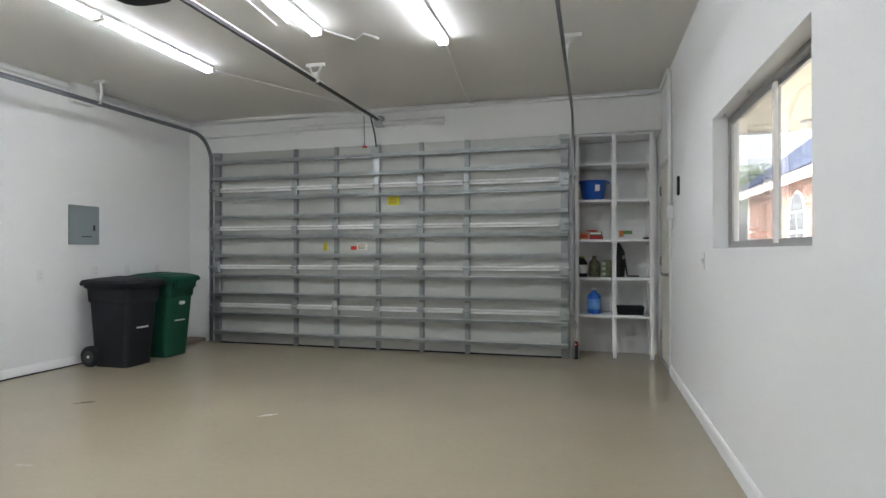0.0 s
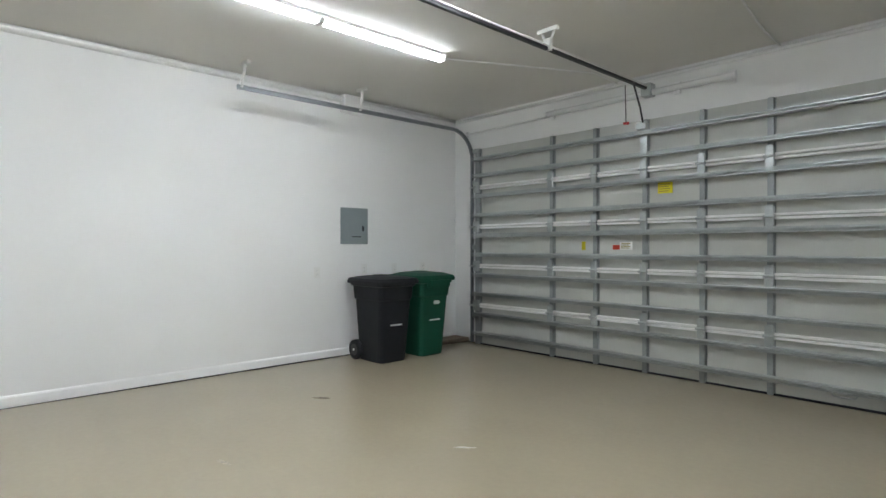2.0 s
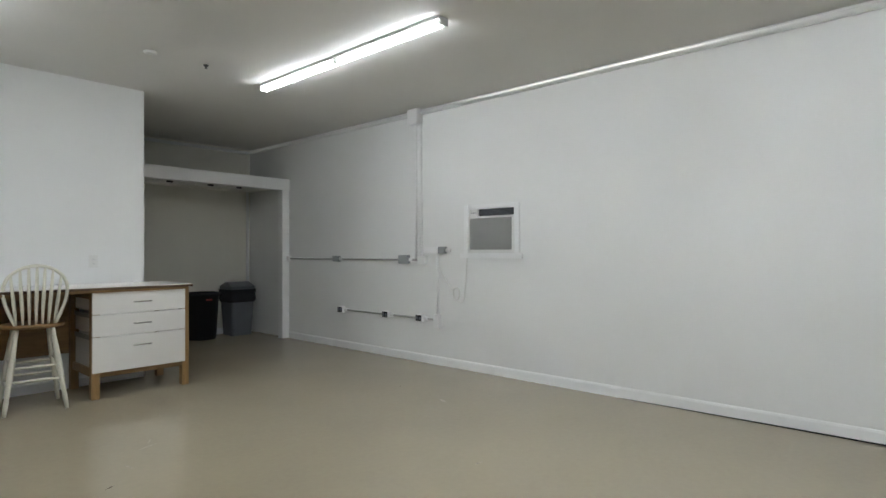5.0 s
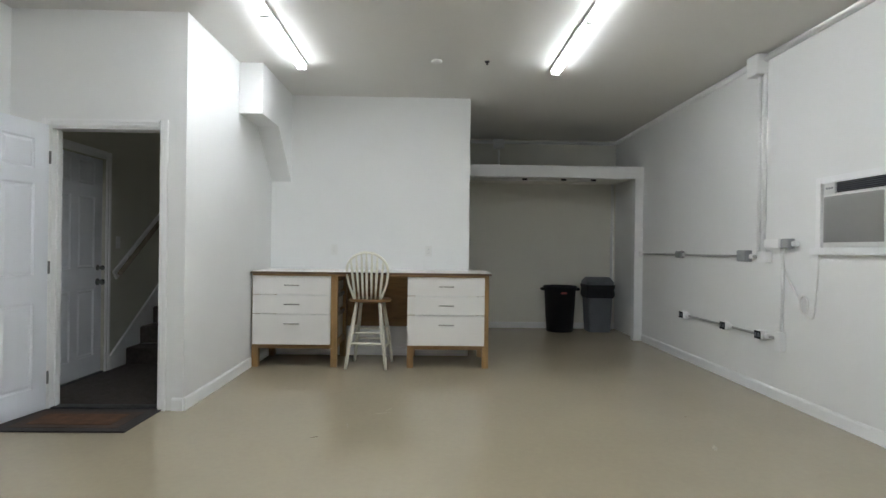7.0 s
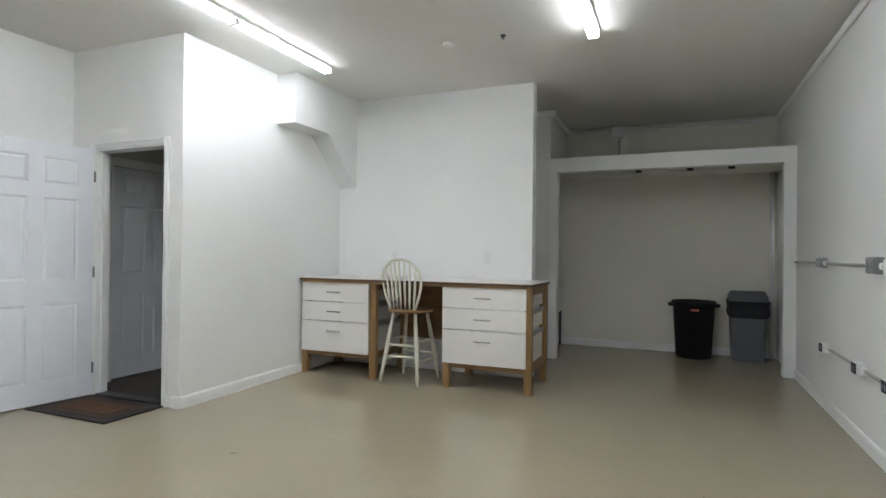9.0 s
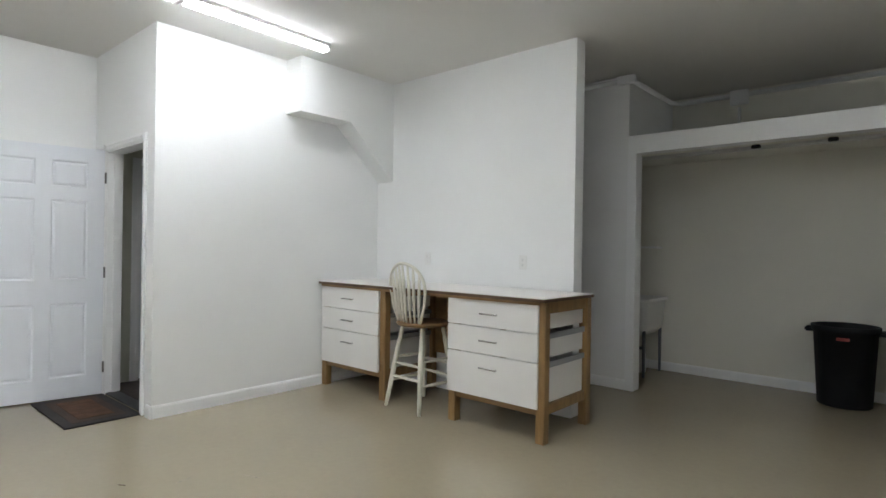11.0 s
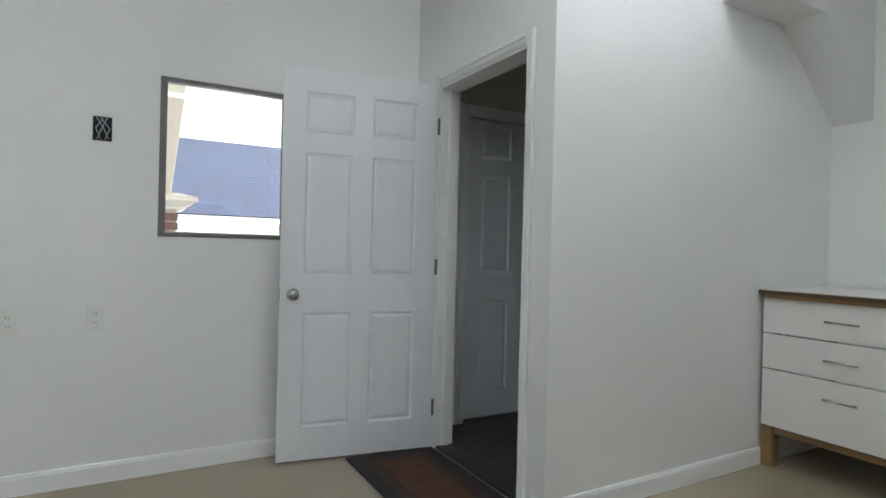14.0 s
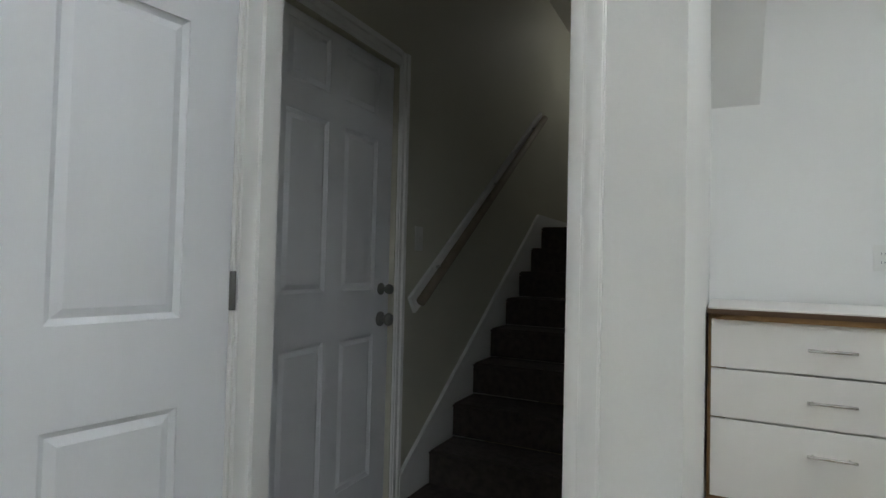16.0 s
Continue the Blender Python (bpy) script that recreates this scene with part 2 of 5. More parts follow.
solid("floor", bx(W - 0.15, E + 0.15, -4.45, 7.4, -0.12, 0.0), FLOOR, "glossy tan epoxy-painted concrete floor", "floor", kind="structure")
solid("floor_vestibule", bx(0.445, E, -1.40, 0.03, 0.0, 0.012), CARPET, "dark carpet at the foot of the stairs", "floor", kind="structure")
# closet front: post, nib, header beam and loft deck
solid("trim_closet_post", bx(W, W + 0.11, -3.29, -3.17, 0, 2.15, bevel=0.004), TRIM, "white closet post", "post", kind="structure")
solid("trim_closet_nib", bx(-1.89, -1.81, -3.29, -3.15, 0, 2.15, bevel=0.004), TRIM, "white closet nib", "post", kind="structure")
solid("trim_closet_header", bx(W, -1.81, -3.29, -3.16, 2.15, 2.31, bevel=0.004), TRIM, "white closet header beam", "beam", kind="structure")
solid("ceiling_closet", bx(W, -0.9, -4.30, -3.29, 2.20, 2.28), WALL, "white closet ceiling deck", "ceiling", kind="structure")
# duct chase
bm = bmesh.new()
loft(bm, [[(x, y, z) for y, z in ((-0.97, C), (-0.97, 2.405), (-1.51, 2.405), (-2.05, 1.91), (-2.05, C))] for x in (0.325, 0.11)])
bmesh.ops.recalc_face_normals(bm, faces=bm.faces)
solid("wall_chase", bm, WALL, "white boxed chase with a sloping underside in the corner", "chase", kind="structure")


def baseboard(pts):
    """A moulded board along a line, with its body on the left hand of the way."""
    for (xa, ya), (xb, yb) in zip(pts, pts[1:]):
        d = Vector((xb - xa, yb - ya, 0))
        n = Vector((-d.y, d.x, 0)).normalized()
        prof = ((0, 0), (0.014, 0), (0.014, 0.075), (0.008, 0.09), (0, 0.092))
        bm = bmesh.new()
        a = [bm.verts.new(Vector((xa, ya, 0)) + n * u + Vector((0, 0, v))) for u, v in prof]
        b = [bm.verts.new(Vector((xb, yb, 0)) + n * u + Vector((0, 0, v))) for u, v in prof]
        for k in range(5):
            bm.faces.new((a[k], a[(k + 1) % 5], b[(k + 1) % 5], b[k]))
        bm.faces.new(a[::-1])
        bm.faces.new(b)
        solid("baseboard", bm, TRIM, "white moulded baseboard", "baseboard", kind="structure")


baseboard([(W, 6.75), (W, -3.16)])
# Black strip on the baseboard face stands in for the shade of the gap below.
bm = bmesh.new()
loft(bm, [[(W + 0.0145, y, 0), (W + 0.0165, y, 0), (W + 0.0165, y, z), (W + 0.0145, y, z)] for y, z in ((1.9, 0.002), (3.2, 0.010), (4.6, 0.013), (5.6, 0.009), (6.7, 0.004))])
solid("trim_gap_shade", bm, BLACKP, "black strip standing in for the shaded gap between the baseboard and the uneven floor", "gap", kind="structure")
baseboard([(E, 0.12), (E, 6.12)])
baseboard([(0.325, -2.05), (0.325, 0.11)])
baseboard([(0.325, 0.11), (0.405, 0.11)])
baseboard([(-1.87, -2.05), (0.325, -2.05)])
baseboard([(-1.81, -3.17), (0.325, -3.17)])
baseboard([(0.325, -2.18), (-1.87, -2.18)])
baseboard([(W, -4.30), (-0.9, -4.30)])


# ---------------------------------------------------------------- lamps
def strip_light(x, y0, y1, label):
    t = thing("strip_light", (x, (y0 + y1) / 2, C), label, "ceiling light", "fluorescent strip lights")
    part("channel", bx(x - 0.050, x + 0.050, y0 + 0.01, y1 - 0.01, C - 0.024, C, bevel=0.004), TRIM, t)
    ym = (y0 + y1) / 2
    for s in (-1, 1):
        for a, b in ((y0, ym - 0.025), (ym + 0.025, y1)):
            part("tube", tb([(x + s * 0.021, a + 0.02, C - 0.042), (x + s * 0.021, b - 0.02, C - 0.042)], 0.0165, 10), TUBE, t, "glowing white fluorescent tube")
    for yy in (y0, ym - 0.025, ym, y1 - 0.025):
        bm = bx(x - 0.042, x + 0.042, yy, yy + 0.022, C - 0.062, C - 0.022, bevel=0.004)
        part("lampholder", bm, WHITEP, t)
    return t


for x, y0, y1 in ((-2.55, 2.57, 5.01), (-2.575, -0.98, 1.39), (-0.245, -0.97, 1.38), (-1.175, 2.03, 4.47), (-0.285, 2.47, 4.91)):
    strip_light(x, y0, y1, "white twin-tube fluorescent strip light, lit, on the ceiling")

# ---------------------------------------------------------------- garage door
GX0, GX1, GC, GH, GY = -3.795, 0.625, -1.57, 2.42, 6.67
gd = thing("garage_door", (GC, GY + 0.1, 0), "closed galvanised steel sectional garage door seen from inside", "garage door")
for k in range(5):
    z0, z1 = k * 0.484, (k + 1) * 0.484
    bm = bx(GX0, GX1, GY + 0.075, GY + 0.115, z0 + 0.003, z1 - 0.003, bevel=0.003)
    if k < 4:
        box(bm, GX0 + 0.002, GX1 - 0.002, GY + 0.088, GY + 0.108, z1 - 0.012, z1 + 0.014)
    s = part("section", bm, SKIN, gd)
    for u in (-2.185, -1.075, -0.535, 0, 0.535, 1.075, 2.155):
        w = 0.046 if abs(u) > 2 else 0.032
        bm = bx(GC + u - w, GC + u + w, GY + 0.068, GY + 0.075, z0 + 0.006, z1 - 0.006)
        box(bm, GC + u - w + 0.009, GC + u + w - 0.009, GY + 0.034, GY + 0.068, z0 + 0.006, z1 - 0.006, bevel=0.004)
        part("stile", bm, STILE, s)
    for dz in (0.14, 0.375 if k < 4 else 0.345):
        z = z0 + dz
        xa, xb = GX0 + 0.01, GX1 - 0.01
        bm = bx(xa, xb, GY + 0.028, GY + 0.033, z - 0.026, z + 0.026)
        box(bm, xa, xb, GY - 0.030, GY + 0.028, z + 0.016, z + 0.019)
        box(bm, xa, xb, GY - 0.030, GY + 0.028, z - 0.019, z - 0.016)
        box(bm, xa, xb, GY - 0.034, GY - 0.030, z + 0.006, z + 0.019)
        box(bm, xa, xb, GY - 0.034, GY - 0.030, z - 0.019, z - 0.009)
        part("strut", bm, STEEL, s)
    if k < 4:
        for e0, e1 in ((0.005, 0.025), (-0.025, -0.005)):
            bm = bx(GX0 + 0.06, GX1 - 0.06, GY + 0.016, GY + 0.0745, z1 + e0, z1 + e1, bevel=0.006)
            part("joint_lip", bm, SEAM, s)
        for u in (-1.075, -0.535, 0, 0.535, 1.075):
            bm = bmesh.new()
            loft(bm, [[(GC + u + sx * q, y, z1 + dz) for sx, dz in ((-1, -0.075), (-0.55, -0.09), (0.55, -0.09), (1, -0.075), (1, 0.075), (0.55, 0.09), (-0.55, 0.09), (-1, 0.075))] for q, y in ((0.034, GY + 0.0335), (0.034, GY + 0.008), (0.028, GY + 0.004))])
            tube(bm, [(GC + u - 0.042, GY + 0.000, z1), (GC + u + 0.042, GY + 0.000, z1)], 0.012, 8)
            for dz in (-0.055, 0.055):
                for sx in (-0.015, 0.015):
                    tube(bm, [(GC + u + sx, GY + 0.005, z1 + dz), (GC + u + sx, GY - 0.002, z1 + dz)], 0.006, 6)
            part("hinge", bm, STEEL, s)
        for u in (-2.18, 2.15):
            bm = bx(GC + u - 0.05, GC + u + 0.05, GY - 0.002, GY + 0.0335, z1 - 0.065, z1 + 0.065, bevel=0.006)
            tube(bm, [(GC + u, GY - 0.008, z1), (GC + u + math.copysign(0.09, u), GY - 0.008, z1)], 0.012, 8)
            part("roller_bracket", bm, STEEL, s)
bm = bx(GC - 0.036, GC + 0.036, GY + 0.018, GY + 0.026, 1.96, 2.40, bevel=0.004)
box(bm, GC - 0.05, GC + 0.05, GY - 0.04, GY + 0.018, 2.31, 2.37, bevel=0.004)
part("operator_bracket", bm, STEEL, gd)
for u in (-2.18, 2.15):
    part("top_bracket", bx(GC + u - 0.055, GC + u + 0.055, GY - 0.005, GY + 0.0335, 2.36, 2.41, bevel=0.005), STEEL, gd)
for a in ((GX0, -3.66, 0.0, 2.42), (0.53, GX1, 0.0, 2.42), (-3.66, 0.53, 2.36, 2.42)):
    part("stop_strip", bx(a[0], a[1], GY + 0.118, N, a[2], a[3]), TRIM, gd)
part("bottom_seal", bx(GX0, GX1, GY + 0.06, GY + 0.13, 0.0, 0.018, bevel=0.005), BLACKP, gd, "black rubber bottom seal")
part("lift_handle", tb([(-0.08, GY + 0.07, 0.1), (-0.07, GY + 0.03, 0.085), (0.0, GY + 0.025, 0.08), (0.07, GY + 0.03, 0.085), (0.08, GY + 0.07, 0.1)], 0.007, 8), STEEL, gd)

PRINT = mat("label_print", (0.30, 0.25, 0.06), 0.6)
for z, x, w, h, col in ((1.755, -1.385, 0.14, 0.105, (0.74, 0.65, 0.01)), (1.215, -2.26, 0.045, 0.09, (0.55, 0.46, 0.0)), (1.215, -1.78, 0.13, 0.075, (0.72, 0.70, 0.68)), (1.20, -1.885, 0.075, 0.045, (0.62, 0.05, 0.02))):
    m = mat("label_paper", col, 0.6, var=0.05)
    lab = thing("warning_label", (x, GY + 0.07, z - h / 2), "paper warning label stuck on the garage door", "label")
    part("sheet", bx(x - w / 2, x + w / 2, GY + 0.070, GY + 0.0748, z - h / 2, z + h / 2), m, lab)
    if w > 0.1:
        for k in range(4):
            part("print_line", bx(x - w * 0.4, x + w * (0.35 - 0.1 * (k % 2)), GY + 0.0685, GY + 0.0700, z + h * (0.3 - 0.2 * k) - 0.004, z + h * (0.3 - 0.2 * k) + 0.004), PRINT, lab)


def track(name, x, side):
    t = thing(name, (x, GY, 0), "galvanised garage door track with curved corner", "door track", "garage door tracks")
    pts = [(x, GY + 0.02, 0.02), (x, GY + 0.02, 2.28)]
    for k in range(1, 9):
        a = radians(90 * k / 8)
        pts.append((x, GY + 0.02 - 0.34 * (1 - math.cos(a)), 2.28 + 0.34 * math.sin(a)))
    pts.append((x, 3.72, 2.615))
    bm = bmesh.new()
    prof = ((-0.020, -0.012), (-0.020, 0.012), (-0.016, 0.012), (-0.016, -0.008), (0.016, -0.008), (0.016, 0.012), (0.020, 0.012), (0.020, -0.012))
    rings = []
    for i, p in enumerate(pts):
        p = Vector(p)
        d = (Vector(pts[min(i + 1, len(pts) - 1)]) - Vector(pts[max(i - 1, 0)])).normalized()
        n = Vector((side, 0, 0)).cross(d) * side
        rings.append([bm.verts.new(p + n * u + Vector((-side * v, 0, 0))) for u, v in prof])
    for a, b in zip(rings, rings[1:]):
        for k in range(8):
            bm.faces.new((a[k], a[(k + 1) % 8], b[(k + 1) % 8], b[k]))
    bm.faces.new(rings[0])
    bm.faces.new(rings[-1][::-1])
    part("rail", bm, TRACKM, t)
    for y in (3.76, 5.02):
        bm = tube(bmesh.new(), [(x, y, 2.62), (x, y + 0.02, 2.74), (x + side * 0.06, y + 0.06, C)], 0.014, 6)
        box(bm, x - 0.07 + side * 0.05, x + 0.07 + side * 0.05, y + 0.04, y + 0.075, C - 0.03, C)
        part("hanger", bm, WHITEP, t, "white painted hanger strap")
    for z in (0.35, 1.2, 2.0):
        part("wall_bracket", bx(x - 0.03, x + 0.03, GY + 0.03, N, z - 0.03, z + 0.03, bevel=0.004), STEEL, t)


track("door_track", -3.828, -1)
track("door_track", 0.672, 1)

op = thing("door_opener", (-1.57, 3.0, C), "ceiling garage door opener with long dark rail", "door opener")
part("rail", bx(-1.585, -1.555, 3.2, 6.74, 2.70, 2.725, bevel=0.003), DARKM, op)
part("rail_cap", bx(-1.592, -1.548, 3.2, 6.74, 2.725, 2.735), WHITEP, op, "white painted rail top")
bm = bmesh.new()
loft(bm, [rrect(-1.74, -1.40, 2.72, 3.25, z, r) for z, r in ((2.58, 0.10), (2.61, 0.07), (2.73, 0.06), (2.76, 0.09))], True)
part("motor_head", bm, BLACKP, op, "rounded black motor housing")
for x in (-1.70, -1.44):
    part("hanger", bx(x - 0.012, x + 0.012, 2.9, 2.93, 2.75, C), STEEL, op)
bm = bx(-1.66, -1.48, 5.17, 5.20, C - 0.030, C)
box(bm, -1.60, -1.54, 5.165, 5.205, 2.70, 2.79, bevel=0.004)
tube(bm, [(-1.64, 5.185, C), (-1.58, 5.185, 2.74)], 0.009, 6)
tube(bm, [(-1.50, 5.185, C), (-1.56, 5.185, 2.74)], 0.009, 6)
part("rail_hanger", bm, WHITEP, op, "white painted rail hanger")
part("header_bracket", bx(-1.62, -1.52, 6.72, N, 2.64, 2.76, bevel=0.004), STEEL, op)
part("arm", tb([(-1.57, 6.5, 2.70), (-1.55, 6.58, 2.5), (-1.57, GY + 0.02, 2.33)], 0.009, 8), DARKM, op)
part("release_cord", tb([(-1.63, 6.45, 2.70), (-1.63, 6.46, 2.5), (-1.625, 6.46, 2.36)], 0.004, 6), DARKM, op)
part("release_handle", tb([(-1.65, 6.46, 2.35), (-1.60, 6.46, 2.345)], 0.012, 8), mat("red_plastic", (0.5, 0.02, 0.02), 0.4), op, "red release handle")


# ---------------------------------------------------------------- doors
def panel_door(name, w, h, label, knob_out=True, deadbolt=False, hinge_y=0.004):
    """A six-panel door leaf, hinge at the origin, body along +x, faces towards +y and -y."""
    d = thing(name, (0, 0, 0), label, "door")
    T = 0.035
    st, ms = 0.115, 0.10
    pw = (w - 2 * st - ms) / 2
    rows = ((0.18, 0.775), (0.965, 1.605), (1.71, 1.92))
    bm = bmesh.new()
    for x0, x1 in ((0, st), (st + pw, st + pw + ms), (w - st, w)):
        box(bm, x0, x1, -T, 0, 0.012, h)
    zs = [0.012] + [z for r in rows for z in r] + [h]
    for x0 in (st, st + pw + ms):
        for k in range(0, 8, 2):
            box(bm, x0, x0 + pw, -T, 0, zs[k], zs[k + 1])
    body = part("leaf", bm, DOORP, d)
    for x0 in (st, st + pw + ms):
        for z0, z1 in rows:
            x1 = x0 + pw
            bm = bmesh.new()

            def ring(i, y):
                return [(x0 + i, y, z0 + i), (x1 - i, y, z0 + i), (x1 - i, y, z1 - i), (x0 + i, y, z1 - i)]
            loft(bm, [ring(0.030, -T + 0.003), ring(0.012, -T + 0.011), ring(0.0, -T + 0.004), ring(0.0, -0.004), ring(0.012, -0.011), ring(0.030, -0.003)])
            part("panel", bm, DOORP, body)
    def knob(z, s, nm):
        for sg, y in ((1, 0.0), (-1, -T)):
            pts = [(w - 0.065, y + sg * q, z) for q in (0, 0.006, 0.008, 0.025, 0.032, 0.045, 0.056, 0.060)]
            part(nm, tb(pts, [s * r for r in (0.032, 0.032, 0.013, 0.012, 0.022, 0.029, 0.024, 0.008)], 16), ALUD if deadbolt else CHROME, d, ("dark metal " if deadbolt else "satin nickel ") + nm.replace("_", " "))
    knob(0.835 if deadbolt else 0.87, 1.0, "knob")
    if deadbolt:
        knob(0.965, 0.8, "deadbolt")
    else:
        part("latch_plate", bx(w - 0.002, w + 0.002, -0.030, -0.006, 0.84, 0.90), CHROME, d)
    for z in (0.235, 1.02, 1.805):
        bm = tube(bmesh.new(), [(-0.005, hinge_y, z - 0.045), (-0.005, hinge_y, z + 0.045)], 0.0075, 8)
        part("hinge", bm, ALUD, d, "dark steel hinge")
    return d


leaf = panel_door("door_leaf", 0.832, 2.035, "white six-panel door standing open against the wall", hinge_y=0.005)
leaf.matrix_basis = pose(1.288, 0.126, 0, 0, 0, 80.7)
d2 = panel_door("entry_door", 0.797, 1.955, "closed white six-panel door at the foot of the stairs", deadbolt=True, hinge_y=-0.0395)
d2.matrix_basis = pose(E + 0.06, -0.265, 0.012, 0, 0, -90)


def casing(name, axis, p, u0, u1, h, sgn, w=0.075, t=0.018):
    """Moulded casing round an opening on the plane p of an axis, proud towards sgn."""
    c = thing(name, (0, 0, 0), "white moulded door casing", "door casing", kind="structure")
    for nm, a, b, z0, z1 in (("jamb_casing", u0 - w, u0, 0, h + w), ("jamb_casing", u1, u1 + w, 0, h + w), ("head_casing", u0, u1, h, h + w)):
        bm = bmesh.new()
        for q0, q1, tt in ((0.03, 0.97, t * 0.6), (0.15, 0.45, t * 0.85), (0.6, 1, t)):
            if nm == "head_casing":
                za, zb = z0 + (z1 - z0) * q0, z0 + (z1 - z0) * q1
                aa, bb = a, b
            else:
                za, zb = z0, z1 - 0.004 * (q1 < 1)
                aa, bb = (b - (b - a) * q1, b - (b - a) * q0) if a < u0 else (a + (b - a) * q0, a + (b - a) * q1)
            if axis == 'y':
                box(bm, aa, bb, min(p, p + sgn * tt), max(p, p + sgn * tt), za, zb, bevel=0.003)
            else:
                box(bm, min(p, p + sgn * tt), max(p, p + sgn * tt), aa, bb, za, zb, bevel=0.003)
        part(nm, bm, TRIM, c)
    return c


dj = thing("door_jamb_stair", (E, -0.66, 0), "white door stop lining", "door frame", kind="structure")
for a in ((-1.065, -1.03, 0, 1.972), (-0.297, -0.262, 0, 1.972), (-1.03, -0.297, 1.93, 1.972)):
    part("stop", bx(E + 0.063, E + 0.10, *a), TRIM, dj)
part("sill", bx(E, E + 0.15, -1.065, -0.262, 0.0, 0.022), DARKM, dj)
casing("door_casing", 'y', 0.11, 0.508, 1.285, 2.03, 1, w=0.057)
casing("door_casing_stair", 'x', E, DOOR2[0], DOOR2[1], 1.972, -1)
jm = thing("door_jamb", (0.9, 0.05, 0), "white door jamb lining", "door frame", kind="structure")
for nm, a in (("side", (0.50, 0.512, -0.012, 0.112, 0, 2.03)), ("side", (1.278, 1.29, -0.012, 0.108, 0, 2.03)), ("head", (0.512, 1.278, -0.012, 0.112, 2.018, 2.03))):
    part(nm, bx(*a, bevel=0.002), TRIM, jm)
for a in ((0.512, 0.524, 0.02, 0.06, 0, 2.018), (1.266, 1.278, 0.02, 0.06, 0, 2.018)):
    part("stop", bx(*a), TRIM, jm)
part("strike_plate", bx(0.5115, 0.5145, 0.065, 0.095, 0.83, 0.91), CHROME, jm)
solid("door_threshold", bx(0.445, 1.29, 0.0, 0.10, 0.0, 0.014, bevel=0.004), DARKM, "dark metal threshold strip", "threshold", kind="structure")

sd = thing("side_door", (E, 6.6, 0), "closed flat cream-white side door", "door")
part("leaf", bx(E + 0.02, E + 0.06, SIDE[0] + 0.01, SIDE[1] - 0.01, 0.012, 2.03, bevel=0.003), CREAM, sd)
part("lock_plate", bx(E + 0.008, E + 0.02, 6.255, 6.305, 0.84, 1.02, bevel=0.004), GREYBOX, sd, "dark grey lock plate")
bm = tube(bmesh.new(), [(E + 0.012, 6.28, 0.93), (E - 0.045, 6.28, 0.93), (E - 0.05, 6.32, 0.93), (E - 0.05, 6.41, 0.935)], 0.013, 10)
part("lever", bm, ALUD, sd, "dark satin metal lever handle")
for z in (0.25, 1.05, 1.8):
    part("hinge", tb([(E + 0.012, 7.01, z - 0.05), (E + 0.012, 7.01, z + 0.05)], 0.009, 8), CHROME, sd)
for nm, a in (("jamb", (E - 0.012, E, 7.02, 7.09, 0, 2.11)), ("jamb", (E - 0.012, E, 6.13, 6.20, 0, 2.11)), ("head", (E - 0.012, E, 6.20, 7.02, 2.05, 2.11))):
    part(nm, bx(*a, bevel=0.003), TRIM, sd)
for a in ((6.20, 6.235, 0, 2.05), (6.985, 7.02, 0, 2.05), (6.235, 6.985, 2.0, 2.05)):
    part("stop", bx(E + 0.062, E + 0.10, *a), TRIM, sd)
part("sill", bx(E, E + 0.15, 6.20, 7.02, 0.0, 0.011), ALU, sd)


